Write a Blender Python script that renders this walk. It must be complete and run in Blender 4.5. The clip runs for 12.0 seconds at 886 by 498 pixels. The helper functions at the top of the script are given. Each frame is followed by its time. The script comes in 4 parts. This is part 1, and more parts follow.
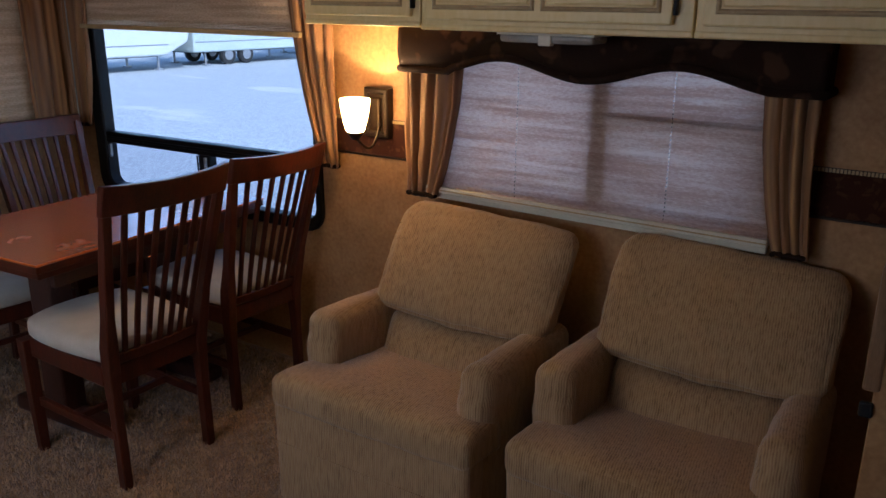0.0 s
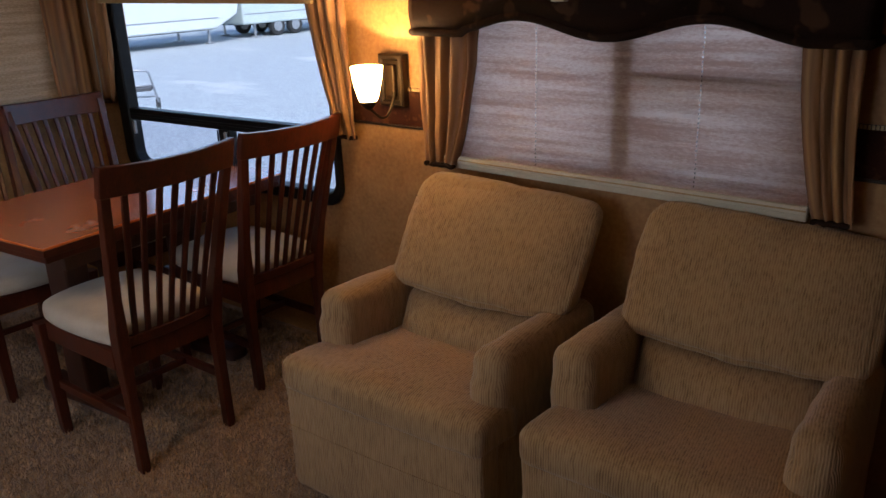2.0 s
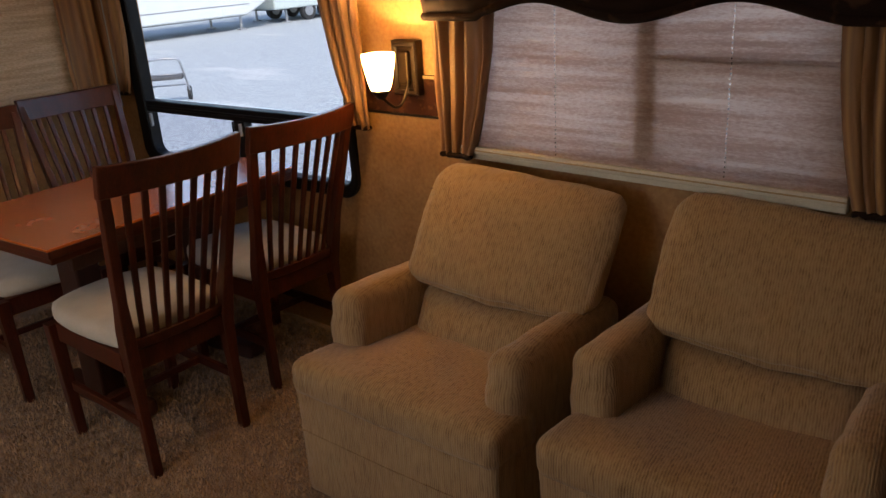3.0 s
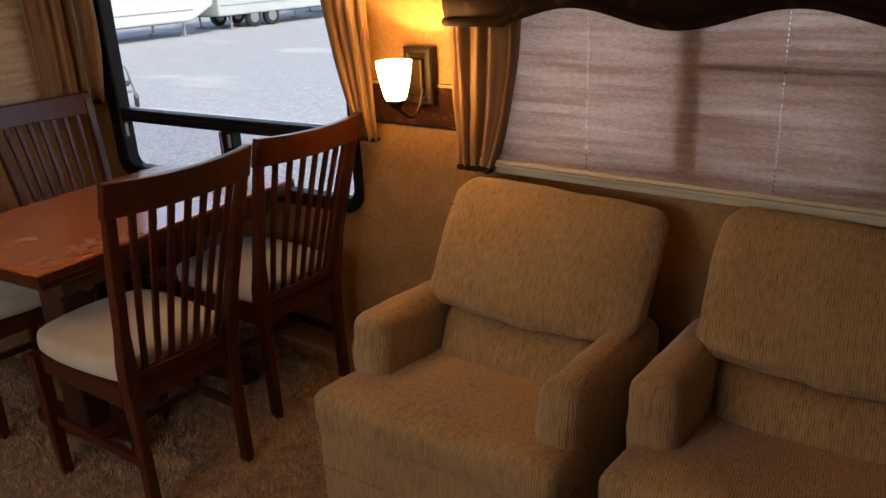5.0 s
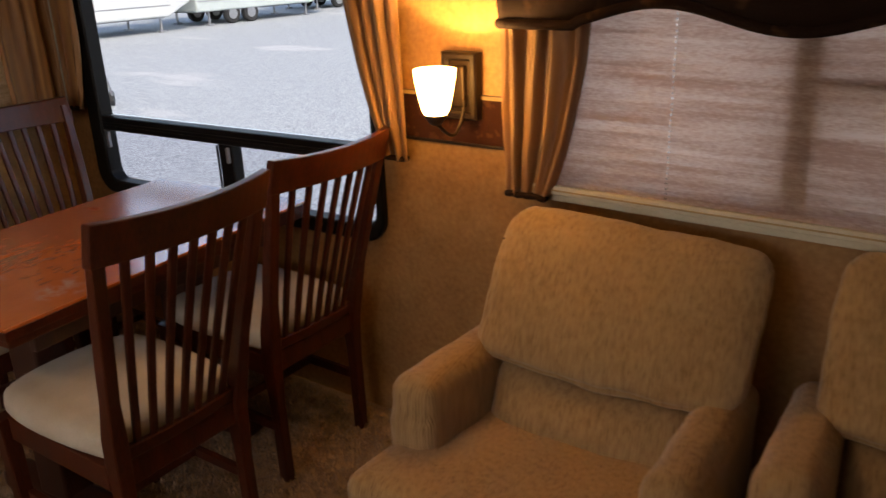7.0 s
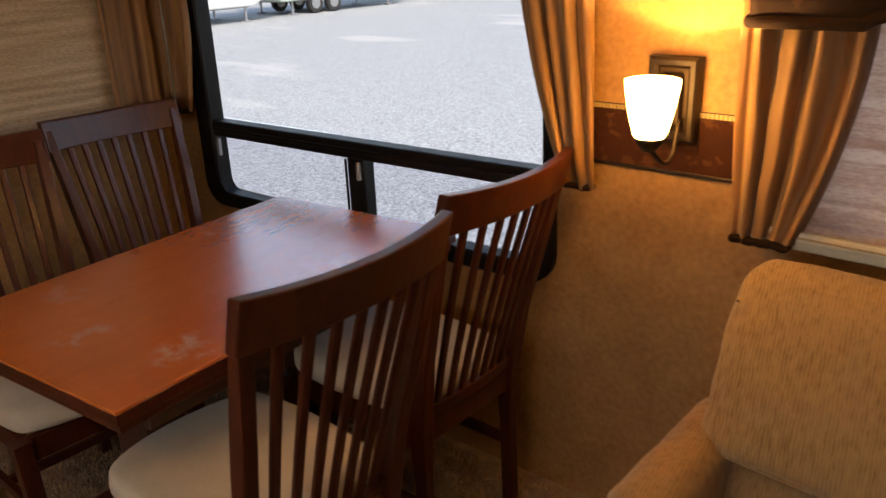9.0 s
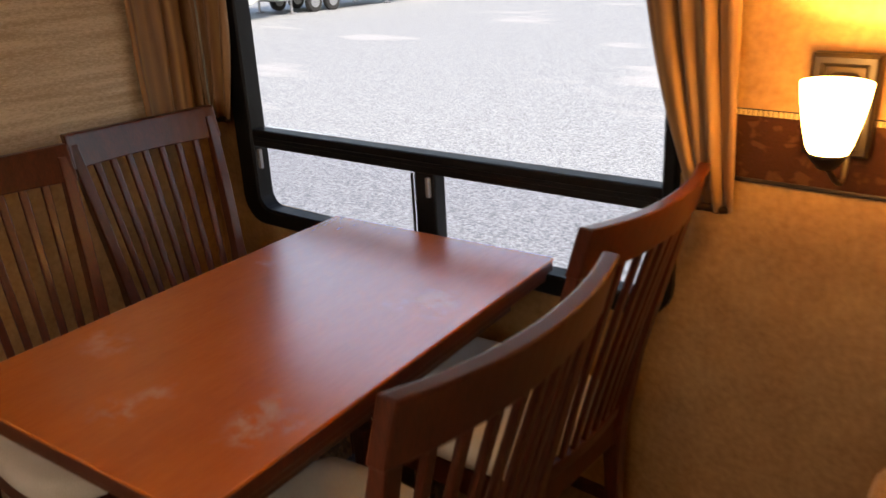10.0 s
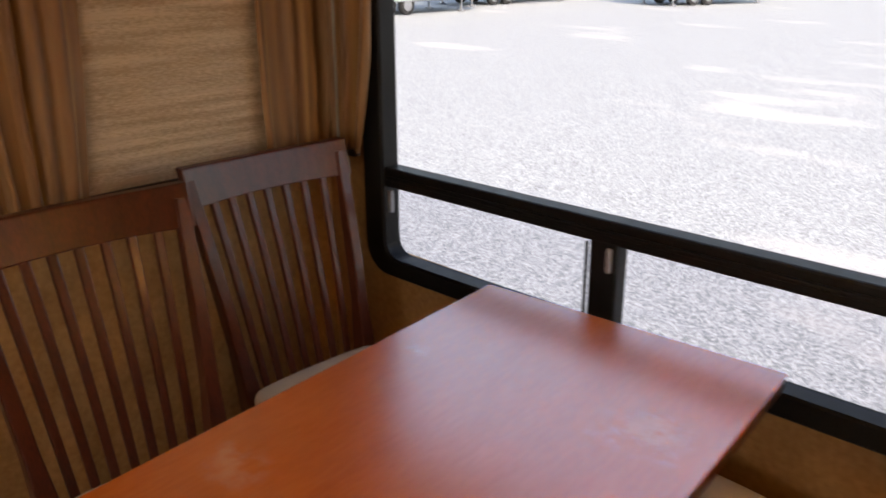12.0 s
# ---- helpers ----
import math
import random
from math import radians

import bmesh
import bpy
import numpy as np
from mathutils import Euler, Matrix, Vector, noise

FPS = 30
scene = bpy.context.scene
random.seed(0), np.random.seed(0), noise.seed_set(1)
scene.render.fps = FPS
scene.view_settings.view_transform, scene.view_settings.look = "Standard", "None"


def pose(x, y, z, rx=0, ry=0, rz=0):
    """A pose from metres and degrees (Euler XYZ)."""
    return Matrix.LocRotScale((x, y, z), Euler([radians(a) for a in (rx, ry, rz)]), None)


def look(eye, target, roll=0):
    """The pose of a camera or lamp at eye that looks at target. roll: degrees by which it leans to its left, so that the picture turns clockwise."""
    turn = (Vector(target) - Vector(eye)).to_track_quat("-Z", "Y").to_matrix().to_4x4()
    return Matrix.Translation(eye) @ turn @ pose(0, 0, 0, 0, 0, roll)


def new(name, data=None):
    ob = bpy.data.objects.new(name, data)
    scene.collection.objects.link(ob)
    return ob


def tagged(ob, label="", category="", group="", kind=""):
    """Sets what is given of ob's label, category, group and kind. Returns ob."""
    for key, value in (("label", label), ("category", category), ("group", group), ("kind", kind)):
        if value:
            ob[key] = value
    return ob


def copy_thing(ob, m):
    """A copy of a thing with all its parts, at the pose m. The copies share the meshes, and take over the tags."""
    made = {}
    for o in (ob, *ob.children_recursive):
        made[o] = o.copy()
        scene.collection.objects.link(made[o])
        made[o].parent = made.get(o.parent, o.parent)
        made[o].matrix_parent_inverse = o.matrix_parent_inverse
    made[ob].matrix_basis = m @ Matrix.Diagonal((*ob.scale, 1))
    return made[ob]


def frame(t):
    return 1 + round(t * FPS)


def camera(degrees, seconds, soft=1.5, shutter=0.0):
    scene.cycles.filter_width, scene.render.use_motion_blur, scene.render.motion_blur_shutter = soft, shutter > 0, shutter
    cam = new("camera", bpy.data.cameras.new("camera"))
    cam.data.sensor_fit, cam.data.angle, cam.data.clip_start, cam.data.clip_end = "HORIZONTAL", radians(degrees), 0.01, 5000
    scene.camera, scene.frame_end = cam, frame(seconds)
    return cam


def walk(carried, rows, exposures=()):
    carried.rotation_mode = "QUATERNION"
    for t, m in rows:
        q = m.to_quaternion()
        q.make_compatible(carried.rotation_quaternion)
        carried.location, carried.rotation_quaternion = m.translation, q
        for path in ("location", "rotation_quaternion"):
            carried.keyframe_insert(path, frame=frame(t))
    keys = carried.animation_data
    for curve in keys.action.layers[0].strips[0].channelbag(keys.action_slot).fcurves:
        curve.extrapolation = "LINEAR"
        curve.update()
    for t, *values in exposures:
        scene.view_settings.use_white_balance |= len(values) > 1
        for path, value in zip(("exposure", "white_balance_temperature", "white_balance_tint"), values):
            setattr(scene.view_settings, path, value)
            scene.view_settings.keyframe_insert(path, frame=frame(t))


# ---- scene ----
cam = camera(57.2, 12.0, soft=1.5, shutter=0.5)
PATH = [
    (0, (0.43, -0.507, 1.531), (-0.625, 1.088, 0.945), 0.6),
    (0.5, (0.411, -0.486, 1.52), (-0.646, 1.104, 0.927), 0.4),
    (1, (0.424, -0.45, 1.509), (-0.657, 1.119, 0.9), -0.1),
    (1.5, (0.424, -0.43, 1.491), (-0.672, 1.123, 0.871), -0.6),
    (2, (0.456, -0.323, 1.514), (-0.698, 1.17, 0.85), -1.9),
    (2.5, (0.467, -0.225, 1.512), (-0.738, 1.217, 0.826), -2.9),
    (3, (0.429, -0.189, 1.513), (-0.786, 1.237, 0.811), -3.5),
    (5, (0.148, -0.215, 1.503), (-0.961, 1.3, 0.813), -2.6),
    (5.5, (0.106, -0.114, 1.495), (-1.025, 1.385, 0.807), -3.0),
    (6, (0.043, -0.058, 1.484), (-1.082, 1.449, 0.803), -2.8),
    (6.5, (-0.032, 0.004, 1.468), (-1.141, 1.524, 0.789), -2.5),
    (6.7, (-0.12, -0.018, 1.484), (-1.166, 1.539, 0.791), -1.7),
    (8.5, (-0.542, 0.245, 1.467), (-1.776, 1.651, 0.759), -2.3),
    (9, (-0.724, 0.217, 1.464), (-1.917, 1.657, 0.754), -1.9),
    (9.5, (-0.92, 0.217, 1.467), (-2.077, 1.68, 0.744), -2.1),
    (10, (-1.092, 0.314, 1.435), (-2.278, 1.757, 0.721), -2.4),
    (10.5, (-1.206, 0.485, 1.484), (-2.467, 1.831, 0.711), -4.4),
    (11, (-1.268, 0.563, 1.488), (-2.572, 1.871, 0.719), -4.2),
    (11.5, (-1.392, 0.437, 1.524), (-2.612, 1.819, 0.749), -0.7),
    (12, (-1.564, 0.444, 1.455), (-2.847, 1.812, 0.76), 0.4),
]
EXPOSURES = [
    (0.0, 1.18, 5350, 13),
    (2.0, 1.24, 6100, 14),
    (3.2, 1.26, 7200, 16),
    (5.0, 1.27, 7900, 18),
    (8.5, 1.33, 8200, 18),
    (10.0, 1.58, 8900, 20),
    (12.0, 1.72, 9000, 21),
]
walk(cam, [(t, look(eye, target, roll)) for t, eye, target, roll in PATH], EXPOSURES)

BULB_WATTS = 6.5            # bulb inside the wall lamp
LAMP_GLOW = 15.0            # its lit opal glass
CLX, CLY = -1.30, -0.30      # unseen fill lamp added at the ceiling over the slide floor
FILL_GLOW = 20.0
SOUTH_FILL_WATTS = 2.7

# ---------------------------------------------------------------- light
world = bpy.data.worlds.new("overcast_sky")
scene.world = world
world.use_nodes = True
_n = world.node_tree.nodes
_sky = _n.new("ShaderNodeTexSky")
_sky.sky_type = "NISHITA"
_sky.sun_disc = False
_sky.sun_elevation = radians(48)
_sky.sun_rotation = radians(118)
_sky.dust_density = 1.0
_sky.ozone_density = 2.0
world.node_tree.links.new(_sky.outputs[0], _n["Background"].inputs[0])
_n["Background"].inputs[1].default_value = 0.15

sun = new("sun", bpy.data.lights.new("sun", "SUN"))
sun.data.energy = 1.5
sun.data.angle = radians(12)
sun.data.color = (1.0, 0.96, 0.9)
sun.matrix_world = look((26, -14, 34), (0, 0, 0))


# area lamp as fill, set in an added, unseen window behind the walker
south_fill = new("south_fill_lamp", bpy.data.lights.new("south_fill_lamp", "AREA"))
south_fill.data.shape, south_fill.data.size, south_fill.data.size_y = "RECTANGLE", 1.9, 0.8
south_fill.data.energy = SOUTH_FILL_WATTS
south_fill.data.color = (0.93, 0.96, 1.0)
south_fill.matrix_world = look((-1.4, -1.50, 1.30), (-1.4, 1.0, 1.10))


# ---------------------------------------------------------------- materials
def rgb(c):
    return (c[0], c[1], c[2], 1.0)


def mat(name, c1, c2, scale=20, fine=120, rough=0.6, rough_var=0.1, bump=0.1, dist=0.002, stretch=(1, 1, 1),
        metal=0.0, coat=0.0, spec=0.5, sheen=0.0, coords="Object", contrast=(0.3, 0.7), coat_ior=1.5):
    """Two noises, coarse and fine, mix two colours and drive roughness and relief."""
    m = bpy.data.materials.new(name)
    m.use_nodes = True
    nt = m.node_tree
    bsdf = nt.nodes["Principled BSDF"]
    tc = nt.nodes.new("ShaderNodeTexCoord")
    mp = nt.nodes.new("ShaderNodeMapping")
    mp.inputs["Scale"].default_value = stretch
    nt.links.new(tc.outputs[coords], mp.inputs[0])
    a = nt.nodes.new("ShaderNodeTexNoise")
    a.inputs["Scale"].default_value = scale
    a.inputs["Detail"].default_value = 4
    b = nt.nodes.new("ShaderNodeTexNoise")
    b.inputs["Scale"].default_value = fine
    b.inputs["Detail"].default_value = 3
    for x in (a, b):
        nt.links.new(mp.outputs[0], x.inputs["Vector"])
    mix = nt.nodes.new("ShaderNodeMath")
    mix.operation = "MULTIPLY_ADD"
    mix.inputs[1].default_value = 0.5
    half = nt.nodes.new("ShaderNodeMath")
    half.operation = "MULTIPLY"
    half.inputs[1].default_value = 0.5
    nt.links.new(b.outputs[0], half.inputs[0])
    nt.links.new(a.outputs[0], mix.inputs[0])
    nt.links.new(half.outputs[0], mix.inputs[2])
    ramp = nt.nodes.new("ShaderNodeValToRGB")
    ramp.color_ramp.elements[0].position, ramp.color_ramp.elements[0].color = contrast[0], rgb(c1)
    ramp.color_ramp.elements[1].position, ramp.color_ramp.elements[1].color = contrast[1], rgb(c2)
    nt.links.new(mix.outputs[0], ramp.inputs[0])
    nt.links.new(ramp.outputs[0], bsdf.inputs["Base Color"])
    rr = nt.nodes.new("ShaderNodeMapRange")
    rr.inputs["To Min"].default_value = max(0.02, rough - rough_var)
    rr.inputs["To Max"].default_value = min(1.0, rough + rough_var)
    nt.links.new(a.outputs[0], rr.inputs[0])
    nt.links.new(rr.outputs[0], bsdf.inputs["Roughness"])
    bp = nt.nodes.new("ShaderNodeBump")
    bp.inputs["Strength"].default_value = bump
    bp.inputs["Distance"].default_value = dist
    nt.links.new(b.outputs[0], bp.inputs["Height"])
    nt.links.new(bp.outputs[0], bsdf.inputs["Normal"])
    bsdf.inputs["Metallic"].default_value = metal
    bsdf.inputs["Coat Weight"].default_value = coat
    bsdf.inputs["Coat IOR"].default_value = coat_ior
    bsdf.inputs["Coat Roughness"].default_value = 0.15
    bsdf.inputs["Specular IOR Level"].default_value = spec
    bsdf.inputs["Sheen Weight"].default_value = sheen
    return m


M_WALL = mat("tan_wallpaper", (0.255, 0.118, 0.036), (0.44, 0.240, 0.088), 9, 60, 0.62, 0.08, 0.15, 0.001, contrast=(0.32, 0.68))
M_CEIL = mat("ceiling_vinyl", (0.62, 0.58, 0.5), (0.7, 0.66, 0.58), 6, 200, 0.7, 0.05, 0.1, 0.001)
M_CARPET = mat("brown_carpet", (0.10, 0.052, 0.025), (0.50, 0.315, 0.17), 22, 190, 0.95, 0.04, 1.0, 0.012, sheen=0.3)
M_PILE = mat("carpet_pile", (0.15, 0.08, 0.038), (0.70, 0.47, 0.27), 18, 110, 0.95, 0.04, 0.2, 0.002, sheen=0.3)
M_BLACK = mat("black_window_frame", (0.004, 0.004, 0.0045), (0.009, 0.009, 0.0095), 30, 300, 0.46, 0.08, 0.05, 0.0005, spec=0.18)
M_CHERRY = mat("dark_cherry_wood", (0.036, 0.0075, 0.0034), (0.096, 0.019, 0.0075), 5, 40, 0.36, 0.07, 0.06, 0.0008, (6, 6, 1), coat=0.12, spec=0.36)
M_DARKWOOD = mat("shaded_table_base", (0.03, 0.010, 0.006), (0.07, 0.022, 0.012), 6, 60, 0.45, 0.1, 0.06, 0.0008, (6, 6, 1))
M_SEAT = mat("cream_seat_fabric", (0.44, 0.37, 0.27), (0.60, 0.52, 0.40), 12, 420, 0.85, 0.05, 0.3, 0.001, sheen=0.2)
M_CAB = mat("cream_glazed_cabinet", (0.72, 0.53, 0.21), (0.81, 0.63, 0.30), 5, 80, 0.42, 0.06, 0.05, 0.0006, (1, 1, 0.3))
M_GLAZE = mat("brown_glaze_line", (0.34, 0.23, 0.10), (0.50, 0.36, 0.17), 20, 90, 0.5, 0.1, 0.05, 0.0005)
M_BRONZE = mat("dark_bronze", (0.014, 0.008, 0.005), (0.035, 0.020, 0.011), 25, 200, 0.45, 0.1, 0.1, 0.0006, metal=0.35)
M_PLATE = mat("brushed_bronze_plate", (0.022, 0.012, 0.006), (0.05, 0.027, 0.012), 12, 160, 0.46, 0.08, 0.06, 0.0005, metal=0.6)
M_RAIL = mat("cream_rail", (0.55, 0.49, 0.36), (0.66, 0.6, 0.46), 10, 150, 0.4, 0.08, 0.05, 0.0005)
M_CLEAR = mat("frosted_plastic", (0.22, 0.21, 0.19), (0.34, 0.33, 0.30), 10, 150, 0.25, 0.08, 0.04, 0.0005)
M_STEEL = mat("grey_steel", (0.25, 0.26, 0.28), (0.36, 0.37, 0.4), 10, 120, 0.4, 0.1, 0.05, 0.0005, metal=0.6)
M_RUBBER = mat("tyre_rubber", (0.015, 0.015, 0.016), (0.03, 0.03, 0.03), 10, 80, 0.8, 0.1, 0.2, 0.002)
M_TRAILER = mat("white_trailer_skin", (0.48, 0.51, 0.52), (0.57, 0.60, 0.61), 0.7, 6, 0.4, 0.08, 0.03, 0.001)
M_TRAILER2 = mat("pale_green_trailer_skin", (0.40, 0.46, 0.46), (0.49, 0.55, 0.54), 0.7, 6, 0.4, 0.08, 0.03, 0.001)
M_UNDER = mat("trailer_underside", (0.04, 0.04, 0.045), (0.09, 0.09, 0.095), 2, 14, 0.8, 0.1, 0.1, 0.003)
M_TRIMWOOD = mat("brown_wood_trim", (0.16, 0.085, 0.035), (0.27, 0.15, 0.07), 6, 60, 0.45, 0.08, 0.06, 0.0006, (6, 6, 1))


def chenille():
    """Chenille: broken upright ribs about 7 mm apart, pale pile over a dark ground."""
    m = bpy.data.materials.new("ribbed_chenille")
    m.use_nodes = True
    nt = m.node_tree
    bsdf = nt.nodes["Principled BSDF"]
    tc = nt.nodes.new("ShaderNodeTexCoord")
    dot = nt.nodes.new("ShaderNodeVectorMath")
    dot.operation = "DOT_PRODUCT"
    dot.inputs[1].default_value = (1.0, 0.12, 0.0)
    nt.links.new(tc.outputs["Object"], dot.inputs[0])
    side = nt.nodes.new("ShaderNodeVectorMath")       # on the flanks the ribs count along y
    side.operation = "DOT_PRODUCT"
    side.inputs[1].default_value = (0.12, 1.0, 0.0)
    nt.links.new(tc.outputs["Object"], side.inputs[0])
    face = nt.nodes.new("ShaderNodeSeparateXYZ")
    nt.links.new(tc.outputs["Normal"], face.inputs[0])
    flank = nt.nodes.new("ShaderNodeMath")
    flank.operation = "ABSOLUTE"
    nt.links.new(face.outputs[0], flank.inputs[0])
    over = nt.nodes.new("ShaderNodeMath")
    over.operation = "GREATER_THAN"
    over.inputs[1].default_value = 0.72
    nt.links.new(flank.outputs[0], over.inputs[0])
    along = nt.nodes.new("ShaderNodeMix")
    nt.links.new(over.outputs[0], along.inputs[0])
    nt.links.new(dot.outputs["Value"], along.inputs[2])
    nt.links.new(side.outputs["Value"], along.inputs[3])
    warp = nt.nodes.new("ShaderNodeTexNoise")
    warp.inputs["Scale"].default_value, warp.inputs["Detail"].default_value = 30, 4
    nt.links.new(tc.outputs["Object"], warp.inputs["Vector"])
    ph = nt.nodes.new("ShaderNodeMath")
    ph.operation = "MULTIPLY_ADD"
    ph.inputs[1].default_value = 0.009
    nt.links.new(warp.outputs[0], ph.inputs[0])
    nt.links.new(along.outputs[0], ph.inputs[2])
    fr = nt.nodes.new("ShaderNodeMath")
    fr.operation = "MULTIPLY"
    fr.inputs[1].default_value = 2 * math.pi / 0.0068
    nt.links.new(ph.outputs[0], fr.inputs[0])
    sn = nt.nodes.new("ShaderNodeMath")
    sn.operation = "SINE"
    nt.links.new(fr.outputs[0], sn.inputs[0])
    mp = nt.nodes.new("ShaderNodeMapping")
    mp.inputs["Scale"].default_value = (110, 60, 18)
    nt.links.new(tc.outputs["Object"], mp.inputs[0])
    br = nt.nodes.new("ShaderNodeTexNoise")
    br.inputs["Scale"].default_value, br.inputs["Detail"].default_value = 1.0, 3
    nt.links.new(mp.outputs[0], br.inputs["Vector"])
    big = nt.nodes.new("ShaderNodeTexNoise")
    big.inputs["Scale"].default_value, big.inputs["Detail"].default_value = 6, 2
    nt.links.new(tc.outputs["Object"], big.inputs["Vector"])
    # rib height: sine scaled by the broken pile
    a = nt.nodes.new("ShaderNodeMath")
    a.operation = "MULTIPLY_ADD"
    a.inputs[1].default_value = 0.14
    soft = nt.nodes.new("ShaderNodeMath")
    soft.operation = "MULTIPLY"
    soft.inputs[1].default_value = 0.72
    nt.links.new(br.outputs[0], soft.inputs[0])
    nt.links.new(sn.outputs[0], a.inputs[0])
    nt.links.new(soft.outputs[0], a.inputs[2])
    b = nt.nodes.new("ShaderNodeMath")
    b.operation = "MULTIPLY_ADD"
    b.inputs[1].default_value = 0.35
    nt.links.new(big.outputs[0], b.inputs[0])
    nt.links.new(a.outputs[0], b.inputs[2])
    ramp = nt.nodes.new("ShaderNodeValToRGB")
    el = ramp.color_ramp.elements
    el[0].position, el[0].color = 0.24, (0.18, 0.100, 0.040, 1)
    el[1].position, el[1].color = 0.78, (0.45, 0.288, 0.138, 1)
    e = el.new(0.47)
    e.color = (0.345, 0.213, 0.097, 1)
    nt.links.new(b.outputs[0], ramp.inputs[0])
    nt.links.new(ramp.outputs[0], bsdf.inputs["Base Color"])
    bp = nt.nodes.new("ShaderNodeBump")
    bp.inputs["Strength"].default_value, bp.inputs["Distance"].default_value = 0.7, 0.004
    nt.links.new(a.outputs[0], bp.inputs["Height"])
    nt.links.new(bp.outputs[0], bsdf.inputs["Normal"])
    bsdf.inputs["Roughness"].default_value = 0.93
    bsdf.inputs["Sheen Weight"].default_value = 0.25
    bsdf.inputs["Specular IOR Level"].default_value = 0.2
    return m


M_CHENILLE = chenille()
M_CHENILLE_DARK = mat("dark_crease", (0.09, 0.055, 0.028), (0.14, 0.088, 0.045), 60, 300, 0.9, 0.05, 0.2, 0.001)


# dried smears on the tabletop: place, radius, strength
SMEARS = ((0.225, -0.32, 0.07, 0.9), (0.25, -0.37, 0.04, 0.8), (0.265, -0.29, 0.045, 0.8), (-0.003, -0.411, 0.05, 0.5), (0.016, -0.352, 0.05, 0.4),
          (-0.199, -0.278, 0.06, 0.3), (-0.255, 0.17, 0.04, 0.7), (0.215, 0.185, 0.09, 0.5), (-0.24, -0.265, 0.05, 0.3))


def table_material():
    m = mat("orange_cherry_laminate", (0.60, 0.118, 0.011), (0.73, 0.175, 0.024), 3, 30, 0.24, 0.03, 0.003, 0.0002, (5, 0.8, 1), spec=0.9, coat=1.0, coat_ior=2.8)
    nt = m.node_tree
    bsdf = nt.nodes["Principled BSDF"]
    bsdf.inputs["Coat Roughness"].default_value = 0.27
    tc = nt.nodes.new("ShaderNodeTexCoord")
    total = None
    # dried wipe smears: soft patches of broken pale film
    wob = nt.nodes.new("ShaderNodeTexNoise")
    wob.inputs["Scale"].default_value, wob.inputs["Detail"].default_value = 14, 4
    nt.links.new(tc.outputs["Object"], wob.inputs["Vector"])
    off = nt.nodes.new("ShaderNodeVectorMath")
    off.operation = "MULTIPLY_ADD"
    off.inputs[1].default_value = (0.10, 0.10, 0.0)
    nt.links.new(wob.outputs["Color"], off.inputs[0])
    nt.links.new(tc.outputs["Object"], off.inputs[2])
    for cx, cy, r, w in SMEARS:
        d = nt.nodes.new("ShaderNodeVectorMath")
        d.operation = "DISTANCE"
        d.inputs[1].default_value = (cx + 0.05, cy + 0.05, 0.742)
        nt.links.new(off.outputs[0], d.inputs[0])
        mr = nt.nodes.new("ShaderNodeMapRange")
        mr.interpolation_type = "SMOOTHSTEP"
        mr.inputs["From Min"].default_value, mr.inputs["From Max"].default_value = r, r * 0.2
        mr.inputs["To Min"].default_value, mr.inputs["To Max"].default_value = 0.0, w
        nt.links.new(d.outputs["Value"], mr.inputs[0])
        if total is None:
            total = mr.outputs[0]
        else:
            add = nt.nodes.new("ShaderNodeMath")
            add.operation = "MAXIMUM"
            nt.links.new(total, add.inputs[0])
            nt.links.new(mr.outputs[0], add.inputs[1])
            total = add.outputs[0]
    nz = nt.nodes.new("ShaderNodeTexNoise")
    nz.inputs["Scale"].default_value, nz.inputs["Detail"].default_value = 26, 5
    nt.links.new(tc.outputs["Object"], nz.inputs["Vector"])
    cut = nt.nodes.new("ShaderNodeMapRange")
    cut.inputs["From Min"].default_value, cut.inputs["From Max"].default_value = 0.40, 0.60
    nt.links.new(nz.outputs[0], cut.inputs[0])
    film = nt.nodes.new("ShaderNodeMath")
    film.operation = "MULTIPLY"
    nt.links.new(total, film.inputs[0])
    nt.links.new(cut.outputs[0], film.inputs[1])
    src = bsdf.inputs["Base Color"].links[0].from_socket
    mx = nt.nodes.new("ShaderNodeMix")
    mx.data_type = "RGBA"
    nt.links.new(film.outputs[0], mx.inputs[0])
    nt.links.new(src, mx.inputs[6])
    mx.inputs[7].default_value = (0.78, 0.48, 0.35, 1)
    nt.links.new(mx.outputs[2], bsdf.inputs["Base Color"])
    return m


M_TABLE = table_material()


